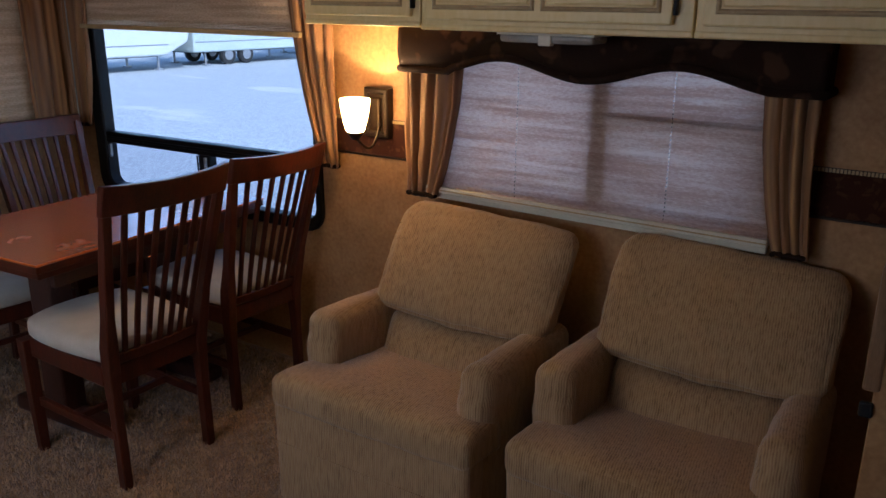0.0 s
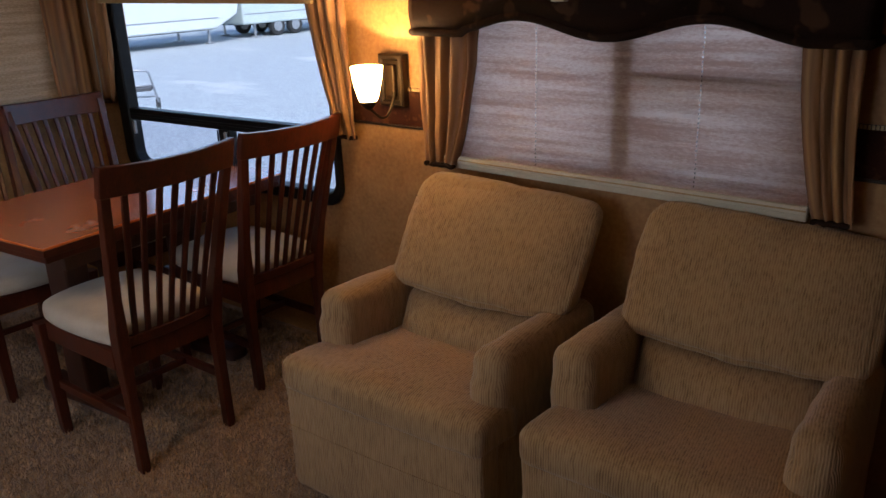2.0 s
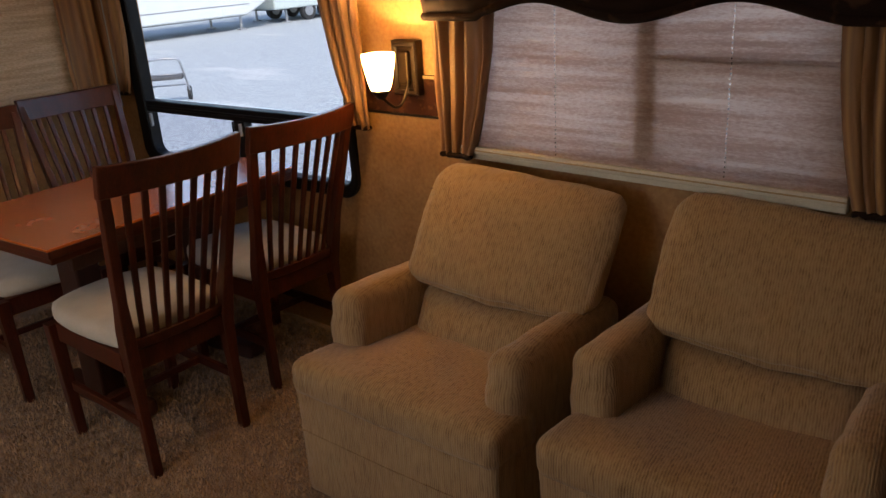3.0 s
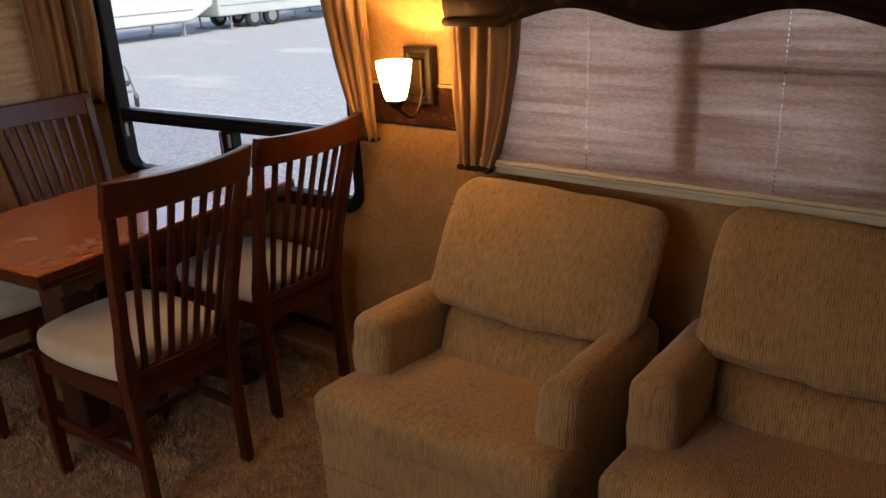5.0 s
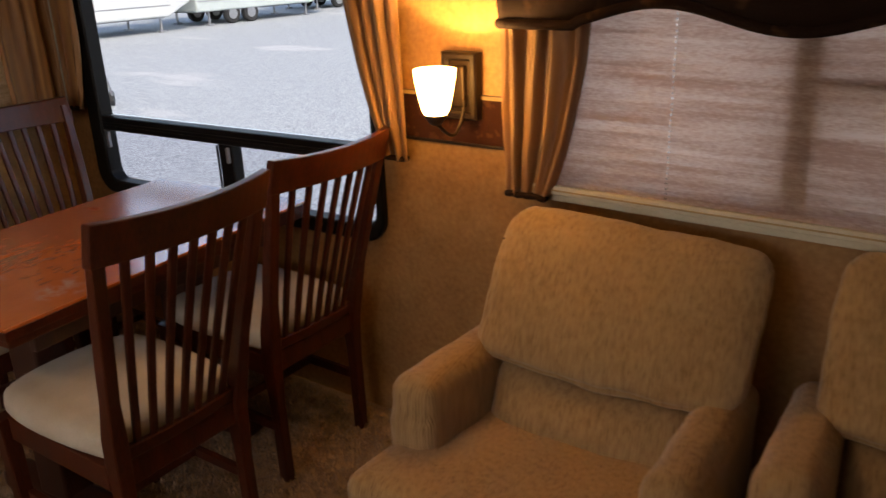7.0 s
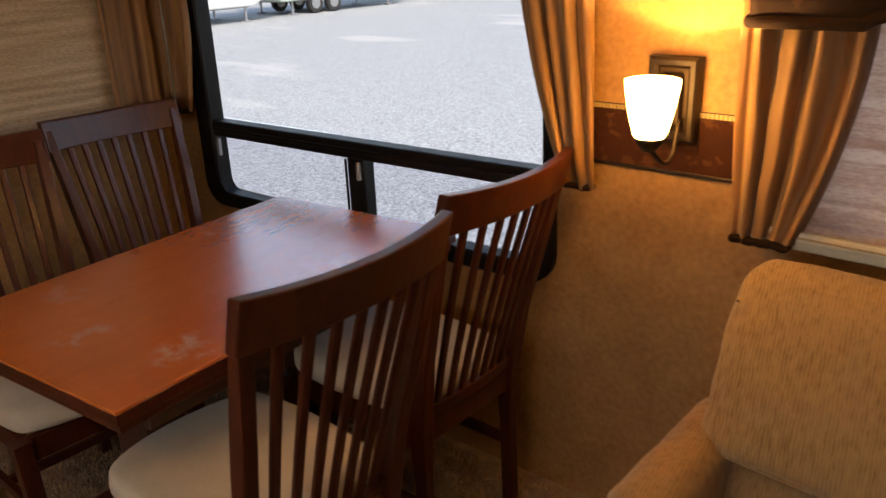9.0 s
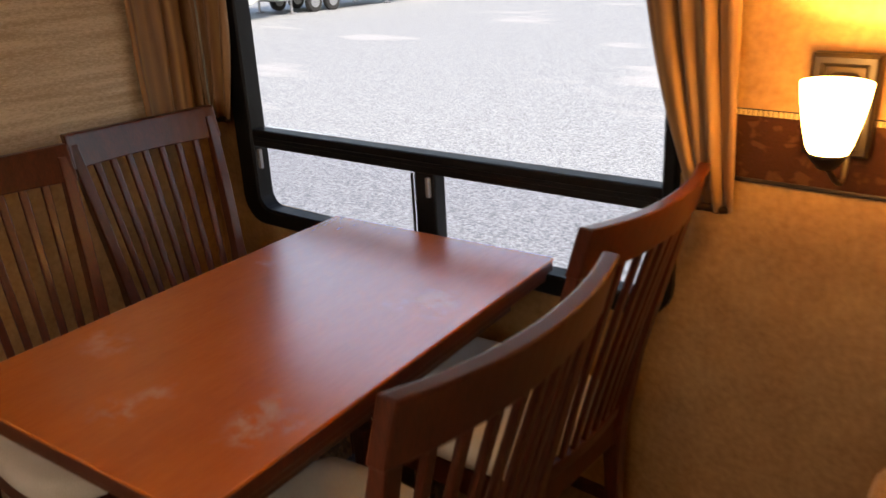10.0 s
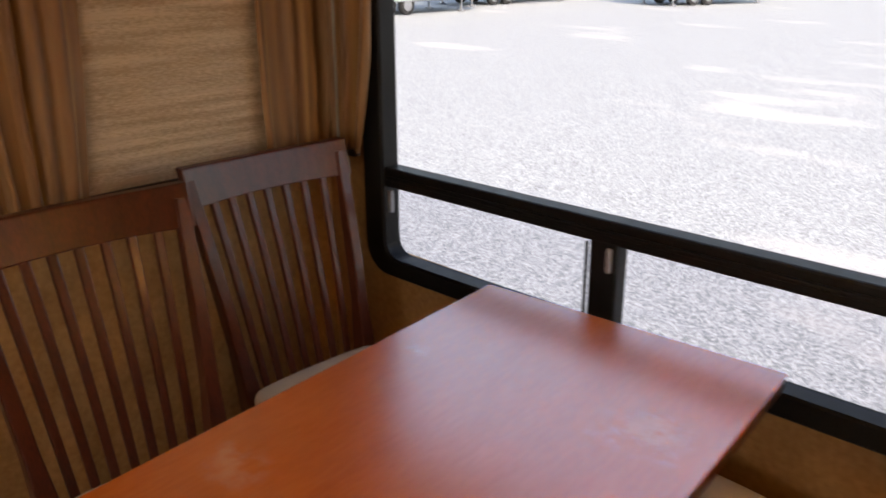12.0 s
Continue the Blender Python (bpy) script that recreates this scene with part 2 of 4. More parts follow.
def striped_material():
    """Satin curtain cloth with woven stripes that run down its length."""
    m = bpy.data.materials.new("striped_satin")
    m.use_nodes = True
    nt = m.node_tree
    bsdf = nt.nodes["Principled BSDF"]
    uv = nt.nodes.new("ShaderNodeUVMap")
    uv.uv_map = "cloth"
    sep = nt.nodes.new("ShaderNodeSeparateXYZ")
    nt.links.new(uv.outputs[0], sep.inputs[0])
    mul = nt.nodes.new("ShaderNodeMath")
    mul.operation = "FRACT"
    nt.links.new(sep.outputs[0], mul.inputs[0])
    ramp = nt.nodes.new("ShaderNodeValToRGB")
    ramp.color_ramp.interpolation = "LINEAR"
    el = ramp.color_ramp.elements
    el[0].position, el[0].color = 0.0, (0.29, 0.138, 0.044, 1)
    el[1].position, el[1].color = 0.24, (0.165, 0.070, 0.024, 1)
    for p, c in ((0.33, (0.34, 0.18, 0.062)), (0.44, (0.20, 0.098, 0.034)), (0.60, (0.28, 0.132, 0.042)), (0.78, (0.16, 0.074, 0.027)), (0.90, (0.25, 0.12, 0.04))):
        e = el.new(p)
        e.color = rgb(c)
    nt.links.new(mul.outputs[0], ramp.inputs[0])
    nt.links.new(ramp.outputs[0], bsdf.inputs["Base Color"])
    nz = nt.nodes.new("ShaderNodeTexNoise")
    nz.inputs["Scale"].default_value = 300
    tc = nt.nodes.new("ShaderNodeTexCoord")
    nt.links.new(tc.outputs["Object"], nz.inputs["Vector"])
    bp = nt.nodes.new("ShaderNodeBump")
    bp.inputs["Strength"].default_value, bp.inputs["Distance"].default_value = 0.15, 0.0006
    nt.links.new(nz.outputs[0], bp.inputs["Height"])
    nt.links.new(bp.outputs[0], bsdf.inputs["Normal"])
    bsdf.inputs["Roughness"].default_value = 0.62
    bsdf.inputs["Sheen Weight"].default_value = 0.15
    return m


M_STRIPE = striped_material()


def damask_material(name, dark, mid, light, scale):
    """Dark woven floral: large soft leaf shapes on a darker ground."""
    m = mat(name, dark, mid, scale, 260, 0.88, 0.06, 0.3, 0.001, spec=0.12)
    nt = m.node_tree
    bsdf = nt.nodes["Principled BSDF"]
    tc = nt.nodes.new("ShaderNodeTexCoord")
    vo = nt.nodes.new("ShaderNodeTexVoronoi")
    vo.inputs["Scale"].default_value = scale * 1.1
    nz = nt.nodes.new("ShaderNodeTexNoise")
    nz.inputs["Scale"].default_value = scale * 1.7
    va = nt.nodes.new("ShaderNodeVectorMath")
    va.operation = "MULTIPLY_ADD"
    va.inputs[1].default_value = (0.12, 0.12, 0.12)
    nt.links.new(tc.outputs["Object"], nz.inputs["Vector"])
    nt.links.new(nz.outputs["Color"], va.inputs[0])
    nt.links.new(tc.outputs["Object"], va.inputs[2])
    nt.links.new(va.outputs[0], vo.inputs["Vector"])
    mr = nt.nodes.new("ShaderNodeMapRange")
    mr.inputs["From Min"].default_value, mr.inputs["From Max"].default_value = 0.42, 0.30
    nt.links.new(vo.outputs["Distance"], mr.inputs[0])
    mx = nt.nodes.new("ShaderNodeMix")
    mx.data_type = "RGBA"
    src = bsdf.inputs["Base Color"].links[0].from_socket
    nt.links.new(mr.outputs[0], mx.inputs[0])
    nt.links.new(src, mx.inputs[6])
    mx.inputs[7].default_value = rgb(light)
    nt.links.new(mx.outputs[2], bsdf.inputs["Base Color"])
    return m


M_VALANCE = damask_material("dark_floral_valance", (0.012, 0.006, 0.004), (0.024, 0.011, 0.007), (0.062, 0.030, 0.017), 9)
M_BORDER = damask_material("dark_border_paper", (0.026, 0.008, 0.005), (0.048, 0.015, 0.008), (0.07, 0.027, 0.013), 16)


def shade_cloth(name, c1, c2, through_amount, cord_rows=()):
    """Pleated shade cloth: streaky weave that lets part of the daylight through."""
    m = bpy.data.materials.new(name)
    m.use_nodes = True
    nt = m.node_tree
    bsdf = nt.nodes["Principled BSDF"]
    out = nt.nodes["Material Output"]
    tc = nt.nodes.new("ShaderNodeTexCoord")
    mp = nt.nodes.new("ShaderNodeMapping")
    mp.inputs["Scale"].default_value = (42, 42, 150)
    nt.links.new(tc.outputs["Object"], mp.inputs[0])
    nz = nt.nodes.new("ShaderNodeTexNoise")
    nz.inputs["Scale"].default_value, nz.inputs["Detail"].default_value = 1.6, 6
    nz.inputs["Roughness"].default_value = 0.65
    nt.links.new(mp.outputs[0], nz.inputs["Vector"])
    mp2 = nt.nodes.new("ShaderNodeMapping")
    mp2.inputs["Scale"].default_value = (1.5, 1.5, 26)
    nt.links.new(tc.outputs["Object"], mp2.inputs[0])
    nz2 = nt.nodes.new("ShaderNodeTexNoise")
    nz2.inputs["Scale"].default_value, nz2.inputs["Detail"].default_value = 1.5, 3
    nt.links.new(mp2.outputs[0], nz2.inputs["Vector"])
    av = nt.nodes.new("ShaderNodeMath")
    av.operation = "MULTIPLY_ADD"
    av.inputs[1].default_value = 1.0
    nt.links.new(nz.outputs[0], av.inputs[0])
    nt.links.new(nz2.outputs[0], av.inputs[2])
    ramp = nt.nodes.new("ShaderNodeMapRange")
    ramp.inputs["From Min"].default_value, ramp.inputs["From Max"].default_value = 0.85, 1.15
    nt.links.new(av.outputs[0], ramp.inputs[0])
    mx = nt.nodes.new("ShaderNodeMix")
    mx.data_type = "RGBA"
    nt.links.new(ramp.outputs[0], mx.inputs[0])
    mx.inputs[6].default_value, mx.inputs[7].default_value = rgb(c1), rgb(c2)
    nt.links.new(mx.outputs[2], bsdf.inputs["Base Color"])
    bsdf.inputs["Roughness"].default_value = 0.85
    tr = nt.nodes.new("ShaderNodeBsdfTranslucent")
    nt.links.new(mx.outputs[2], tr.inputs["Color"])
    ms = nt.nodes.new("ShaderNodeMixShader")
    ms.inputs[0].default_value = through_amount
    nt.links.new(bsdf.outputs[0], ms.inputs[1])
    nt.links.new(tr.outputs[0], ms.inputs[2])
    last = ms
    if cord_rows:
        # punched cord holes: short slits along each cord
        sep = nt.nodes.new("ShaderNodeSeparateXYZ")
        nt.links.new(tc.outputs["Object"], sep.inputs[0])

        def op(kind, a, b=None):
            q = nt.nodes.new("ShaderNodeMath")
            q.operation = kind
            for slot, val in ((0, a), (1, b)):
                if val is None:
                    continue
                if isinstance(val, float):
                    q.inputs[slot].default_value = val
                else:
                    nt.links.new(val, q.inputs[slot])
            return q.outputs[0]
        rows = [op("LESS_THAN", op("ABSOLUTE", op("SUBTRACT", sep.outputs[0], x)), 0.0016) for x in cord_rows]
        any_row = op("MAXIMUM", rows[0], rows[1])
        slit = op("LESS_THAN", op("FRACT", op("DIVIDE", sep.outputs[2], 0.0128)), 0.42)
        hole = op("MULTIPLY", op("MULTIPLY", any_row, slit), 0.75)
        clear = nt.nodes.new("ShaderNodeBsdfTransparent")
        last = nt.nodes.new("ShaderNodeMixShader")
        nt.links.new(hole, last.inputs[0])
        nt.links.new(ms.outputs[0], last.inputs[1])
        nt.links.new(clear.outputs[0], last.inputs[2])
    nt.links.new(last.outputs[0], out.inputs[0])
    return m


M_BLIND = shade_cloth("translucent_pleated_cloth", (0.70, 0.51, 0.43), (0.92, 0.79, 0.72), 0.72, (-0.243, 0.275))
M_BLIND_TAN = shade_cloth("tan_pleated_cloth", (0.46, 0.33, 0.21), (0.66, 0.51, 0.36), 0.30)


def glass_material(name="window_glass", tint=(0.93, 0.96, 0.96)):
    m = bpy.data.materials.new(name)
    m.use_nodes = True
    b = m.node_tree.nodes["Principled BSDF"]
    b.inputs["Base Color"].default_value = rgb(tint)
    b.inputs["Roughness"].default_value = 0.0
    b.inputs["IOR"].default_value = 1.02
    b.inputs["Transmission Weight"].default_value = 1.0
    return m


M_GLASS = glass_material()
M_GLASS_LOW = glass_material("grey_sliding_glass", (0.70, 0.73, 0.77))


def screen_material():
    """Fly screen: a fine dark mesh, half see-through."""
    m = bpy.data.materials.new("fly_screen")
    m.use_nodes = True
    nt = m.node_tree
    b = nt.nodes["Principled BSDF"]
    b.inputs["Base Color"].default_value = (0.03, 0.03, 0.035, 1)
    b.inputs["Roughness"].default_value = 0.7
    b.inputs["Alpha"].default_value = 0.15
    return m


M_SCREEN = screen_material()


def lamp_glass():
    """White opal glass, lit from inside."""
    m = bpy.data.materials.new("lit_opal_glass")
    m.use_nodes = True
    b = m.node_tree.nodes["Principled BSDF"]
    b.inputs["Base Color"].default_value = (0.8, 0.78, 0.72, 1)
    b.inputs["Roughness"].default_value = 0.35
    b.inputs["Emission Color"].default_value = (1.0, 0.59, 0.19, 1)
    b.inputs["Emission Strength"].default_value = LAMP_GLOW
    return m


M_OPAL = lamp_glass()


def asphalt():
    m = mat("pale_gravel_lot", (0.135, 0.153, 0.172), (0.505, 0.55, 0.572), 32, 92, 0.9, 0.05, 0.5, 0.006, contrast=(0.38, 0.62))
    nt = m.node_tree
    bsdf = nt.nodes["Principled BSDF"]
    tc = nt.nodes.new("ShaderNodeTexCoord")
    mp = nt.nodes.new("ShaderNodeMapping")
    mp.inputs["Scale"].default_value = (0.22, 0.5, 1)
    nt.links.new(tc.outputs["Object"], mp.inputs[0])
    nz = nt.nodes.new("ShaderNodeTexNoise")
    nz.inputs["Scale"].default_value, nz.inputs["Detail"].default_value = 1.0, 5
    nt.links.new(mp.outputs[0], nz.inputs["Vector"])
    mr = nt.nodes.new("ShaderNodeMapRange")
    mr.inputs["From Min"].default_value, mr.inputs["From Max"].default_value = 0.60, 0.68
    nt.links.new(nz.outputs[0], mr.inputs[0])
    wet = nt.nodes.new("ShaderNodeMath")
    wet.operation = "MULTIPLY"
    wet.inputs[1].default_value = 0.5
    nt.links.new(mr.outputs[0], wet.inputs[0])
    mx = nt.nodes.new("ShaderNodeMix")
    mx.data_type = "RGBA"
    src = bsdf.inputs["Base Color"].links[0].from_socket
    nt.links.new(wet.outputs[0], mx.inputs[0])
    nt.links.new(src, mx.inputs[6])
    mx.inputs[7].default_value = (0.52, 0.52, 0.52, 1)
    nt.links.new(mx.outputs[2], bsdf.inputs["Base Color"])
    return m


M_LOT = asphalt()

# ---------------------------------------------------------------- builders
WM = {}


def thing(name, loc, label, category, group="", kind="", turn=0.0):
    """A top-level empty at a thing's base."""
    ob = new(name)
    ob.empty_display_size = 0.1
    m = pose(loc[0], loc[1], loc[2], 0, 0, turn)
    ob.matrix_basis = m
    WM[ob] = m
    return tagged(ob, label, category, group, kind)


def part(name, bm, material, parent=None, label="", smooth=False, world_built=False):
    """Links a bmesh as one mesh object under a thing or a part."""
    if world_built and parent is not None:
        bm.transform(WM[parent].inverted())
    bmesh.ops.recalc_face_normals(bm, faces=bm.faces)
    me = bpy.data.meshes.new(name)
    bm.to_mesh(me)
    bm.free()
    if smooth:
        me.shade_smooth()
    me.materials.append(material)
    ob = new(name, me)
    if parent is not None:
        ob.parent = parent
        WM[ob] = WM[parent]
    else:
        WM[ob] = Matrix.Identity(4)
    if label:
        ob["label"] = label
    return ob


def add_box(bm, lo, hi):
    vs = [bm.verts.new((x, y, z)) for x in (lo[0], hi[0]) for y in (lo[1], hi[1]) for z in (lo[2], hi[2])]
    for q in ((0, 1, 3, 2), (4, 6, 7, 5), (0, 4, 5, 1), (2, 3, 7, 6), (0, 2, 6, 4), (1, 5, 7, 3)):
        bm.faces.new([vs[i] for i in q])
    return vs


def box(lo, hi, bevel=0.0, seg=2):
    bm = bmesh.new()
    add_box(bm, lo, hi)
    if bevel:
        bmesh.ops.recalc_face_normals(bm, faces=bm.faces)
        bmesh.ops.bevel(bm, geom=bm.edges[:], offset=bevel, segments=seg, profile=0.5, affect="EDGES")
    return bm


def cushion(lo, hi, r, puff=(0, 0, 0), n=12, shape=None, slack=0.0):
    """A box with round edges of radius r, puffed out on its sides; shape bends each corner point."""
    bm = bmesh.new()
    bmesh.ops.create_cube(bm, size=2.0)
    bmesh.ops.subdivide_edges(bm, edges=bm.edges[:], cuts=n, use_grid_fill=True)
    c = [(a + b) / 2 for a, b in zip(lo, hi)]
    h = [(b - a) / 2 for a, b in zip(lo, hi)]
    for v in bm.verts:
        u = [math.sin(t * math.pi / 2) if abs(t) < 1 else t for t in v.co]
        p = Vector([u[i] * h[i] for i in range(3)])
        inner = Vector([max(-(h[i] - r), min(h[i] - r, p[i])) for i in range(3)])
        d = p - inner
        if d.length > 1e-6:
            p = inner + d.normalized() * r
        q = p.copy()
        for i in range(3):
            j, k = (i + 1) % 3, (i + 2) % 3
            q[i] += puff[i] * u[i] * (1 - u[j] ** 2) * (1 - u[k] ** 2)
        q += Vector(c)
        if slack:
            q += slack * (noise.noise_vector(q * 9.0) + 0.5 * noise.noise_vector(q * 23.0))
        v.co = Vector(shape(q)) if shape else q
    return bm


def tube(points, r, sides=8, bm=None, caps=True):
    """A round bar through points."""
    bm = bm or bmesh.new()
    pts = [Vector(p) for p in points]
    rings = []
    up0 = None
    for i, p in enumerate(pts):
        d = (pts[min(i + 1, len(pts) - 1)] - pts[max(i - 1, 0)]).normalized()
        ref = Vector((0, 0, 1)) if abs(d.z) < 0.9 else Vector((1, 0, 0))
        if up0 is not None:
            ref = up0
        a = d.cross(ref).normalized()
        b = a.cross(d).normalized()
        up0 = b
        rr = r[i] if isinstance(r, (list, tuple)) else r
        rings.append([bm.verts.new(p + a * rr * math.cos(t) + b * rr * math.sin(t)) for t in [2 * math.pi * k / sides for k in range(sides)]])
    for ra, rb in zip(rings, rings[1:]):
        for k in range(sides):
            bm.faces.new((ra[k], ra[(k + 1) % sides], rb[(k + 1) % sides], rb[k]))
    if caps:
        bm.faces.new(rings[0][::-1])
        bm.faces.new(rings[-1])
    return bm


def lathe(profile, sides=24, centre=(0, 0, 0)):
    """Turns a profile of (radius, height) about the upright axis."""
    bm = bmesh.new()
    rings = [[bm.verts.new((centre[0] + r * math.cos(2 * math.pi * k / sides), centre[1] + r * math.sin(2 * math.pi * k / sides), centre[2] + z))
              for k in range(sides)] for r, z in profile]
    for ra, rb in zip(rings, rings[1:]):
        for k in range(sides):
            bm.faces.new((ra[k], ra[(k + 1) % sides], rb[(k + 1) % sides], rb[k]))
    return bm


def bar(sections):
    """A bar of rectangular section through stations of (centre, half width in x, half depth in y)."""
    bm = bmesh.new()
    rings = []
    for (cx, cy, cz), hx, hy in sections:
        rings.append([bm.verts.new((cx + sx * hx, cy + sy * hy, cz)) for sx, sy in ((-1, -1), (1, -1), (1, 1), (-1, 1))])
    for ra, rb in zip(rings, rings[1:]):
        for k in range(4):
            bm.faces.new((ra[k], ra[(k + 1) % 4], rb[(k + 1) % 4], rb[k]))
    bm.faces.new(rings[0][::-1])
    bm.faces.new(rings[-1])
    bmesh.ops.recalc_face_normals(bm, faces=bm.faces)
    long_edges = [e for e in bm.edges if abs(e.verts[0].co.z - e.verts[1].co.z) > 1e-4]
    bmesh.ops.bevel(bm, geom=long_edges, offset=0.004, segments=2, profile=0.5, affect="EDGES")
    return bm


def round_rect(x0, x1, z0, z1, r, n=7):
    pts = []
    for cx, cz, a0 in ((x1 - r, z1 - r, 0), (x0 + r, z1 - r, 90), (x0 + r, z0 + r, 180), (x1 - r, z0 + r, 270)):
        for k in range(n):
            a = radians(a0 + 90 * k / (n - 1))
            pts.append((cx + r * math.cos(a), cz + r * math.sin(a)))
    return pts


def ring(outer, inner, y0, y1, swap=False):
    """A frame between two outlines, y0 (room side) to y1, with a rounded room-side edge."""
    bm = bmesh.new()
    b = 0.006

    def put(o, x, y, z):
        return bm.verts.new((y, x, z) if swap else (x, y, z))
    cx = sum(p[0] for p in outer) / len(outer)
    cz = sum(p[1] for p in outer) / len(outer)

    def grow(pts, d):
        return [(x + (d if x > cx else -d), z + (d if z > cz else -d)) for x, z in pts]
    loops = [(outer, y1), (outer, y0 + b), (grow(outer, -b), y0), (grow(inner, b), y0), (inner, y0 + b), (inner, y1)]
    rings = [[put(bm, x, y, z) for x, z in pts] for pts, y in loops]
    rings.append(rings[0])
    for ra, rb in zip(rings, rings[1:]):
        for k in range(len(ra)):
            bm.faces.new((ra[k], ra[(k + 1) % len(ra)], rb[(k + 1) % len(ra)], rb[k]))
    return bm


def wall_with_holes(u0, u1, z0, z1, holes, lo, hi, along_x=True):
    """A wall as one mesh: blocks round its openings (u0, u1, z0, z1)."""
    bm = bmesh.new()

    def blk(a, b, c, d):
        if b - a > 1e-4 and d - c > 1e-4:
            add_box(bm, (a, lo, c) if along_x else (lo, a, c), (b, hi, d) if along_x else (hi, b, d))
    u = u0
    for a, b, c, d in sorted(holes):
        blk(u, a, z0, z1)
        blk(a, b, z0, c)
        blk(a, b, d, z1)
        u = b
    blk(u, u1, z0, z1)
    return bm


def curtain(name, label, top, bottom, z0, z1, depth_at, folds, amp, along_x, stripes):
    """A gathered side panel: pleated cloth that narrows to its bound lower end."""
    base = ((bottom[0] + bottom[1]) / 2, depth_at, z0) if along_x else (depth_at, (bottom[0] + bottom[1]) / 2, z0)
    t = thing(name, base, label, "curtain", "striped curtains")
    bm = bmesh.new()
    uvl = bm.loops.layers.uv.new("cloth")
    nu, nv = folds * 14, 26
    seed = abs(top[0] * 7.3 + z0)
    grid = []
    for j in range(nv + 1):
        v = j / nv
        s = v ** 2.1
        a = top[0] + (bottom[0] - top[0]) * s
        b = top[1] + (bottom[1] - top[1]) * s
        row = []
        for i in range(nu + 1):
            w = i / nu
            wv = w + 0.05 * noise.noise((w * 3.0 + seed, v * 1.2, seed)) + 0.02 * math.sin(5 * v + seed) * (w - 0.5)
            ph = 2 * math.pi * folds * wv + 1.6 * noise.noise((w * 4.0, seed, v * 0.8))
            am = 1.25 * amp * (0.40 + 0.95 * abs(noise.noise((w * folds * 0.9 + 3 * seed, 0.5 * v, 1.7)))) * (1.1 - 0.3 * v)
            if v > 0.94:
                am *= 0.7
            off = am * (math.sin(ph) + 0.45 * math.sin(1.7 * ph + seed)) + 0.006 * noise.noise((w * 6, v * 5, seed)) + 0.004 * noise.noise((w * 14, v * 3, seed + 2))
            uu = a + (b - a) * w + 0.25 * am * math.cos(ph)
            z = z1 + (z0 - z1) * v + (0.006 * math.sin(ph) if j == nv else 0)
            row.append(bm.verts.new((uu, depth_at + off, z) if along_x else (depth_at + off, uu, z)))
        grid.append(row)
    for j in range(nv):
        for i in range(nu):
            f = bm.faces.new((grid[j][i], grid[j][i + 1], grid[j + 1][i + 1], grid[j + 1][i]))
            for lp, (ii, jj) in zip(f.loops, ((i, j), (i + 1, j), (i + 1, j + 1), (i, j + 1))):
                lp[uvl].uv = (stripes * ii / nu, jj / nv)
    cloth = part("cloth", bm, M_STRIPE, t, smooth=True, world_built=True)
    sol = cloth.modifiers.new("thickness", "SOLIDIFY")
    sol.thickness = 0.004
    lo, hi = bottom[0] + 0.001, bottom[1] - 0.001
    d = amp * 0.85
    p0 = (lo, depth_at - d, z0 - 0.008) if along_x else (depth_at - d, lo, z0 - 0.008)
    p1 = (hi, depth_at + d, z0 + 0.008) if along_x else (depth_at + d, hi, z0 + 0.008)
    bm = cushion(p0, p1, 0.007, n=14)
    for vert in bm.verts:
        k = vert.co.x if along_x else vert.co.y
        vert.co.z += 0.005 * noise.noise((k * 60, seed, 0))
        if along_x:
            vert.co.y += 0.007 * noise.noise((k * 45, 0, seed))
        else:
            vert.co.x += 0.007 * noise.noise((k * 45, 0, seed))
    part("bound_hem", bm, M_VALANCE, t, "dark bound lower hem", True, True)
    return t


def pleated(x0, x1, z0, z1, depth_at, pleat, along_x, n=8):
    """Pleated cloth: a zigzag sheet with thickness."""
    bm = bmesh.new()
    rows = max(2, round((z1 - z0) / (pleat / 2)))
    front = []
    for j in range(rows + 1):
        z = z0 + (z1 - z0) * j / rows
        d = 0.0015 if j % 2 else -0.0015
        rf = []
        for i in range(n + 1):
            u = x0 + (x1 - x0) * i / n
            wob = 0.0015 * math.sin(5 * u + j * 0.7)
            rf.append(bm.verts.new((u, depth_at + d + wob, z) if along_x else (depth_at + d + wob, u, z)))
        front.append(rf)
    for j in range(rows):
        for i in range(n):
            bm.faces.new((front[j][i], front[j][i + 1], front[j + 1][i + 1], front[j + 1][i]))
    return bm


# ---------------------------------------------------------------- the structure
WY, WX = 1.90, -3.38      # room faces of the window wall and of the end wall
CEIL = 2.02
SOUTH, EAST = -1.45, 1.9

def setting(name, bm, material, label, category="", smooth=False):
    return tagged(part(name, bm, material, None, "", smooth), label, category or name.split("_")[0], "", "structure")


setting("wall_north", wall_with_holes(WX - 0.08, EAST + 0.08, 0, CEIL, [(-3.19, -1.77, 0.632, 1.62), (-1.16, -0.07, 0.90, 1.46)], WY, WY + 0.07), M_WALL,
        "tan mottled wallpapered wall with two windows", "wall")
setting("wall_west", wall_with_holes(SOUTH, WY, 0, CEIL, [(1.20, 1.70, 0.95, 1.60)], WX - 0.07, WX, False), M_WALL,
        "tan wallpapered end wall behind the dining chairs", "wall")
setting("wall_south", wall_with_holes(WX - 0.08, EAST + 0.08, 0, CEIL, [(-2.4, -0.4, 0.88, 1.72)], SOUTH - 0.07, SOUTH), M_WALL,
        "plain tan wall opposite, with an added window opening", "wall")
setting("wall_east", wall_with_holes(SOUTH, WY, 0, CEIL, [], EAST, EAST + 0.07, False), M_WALL, "plain tan end wall", "wall")
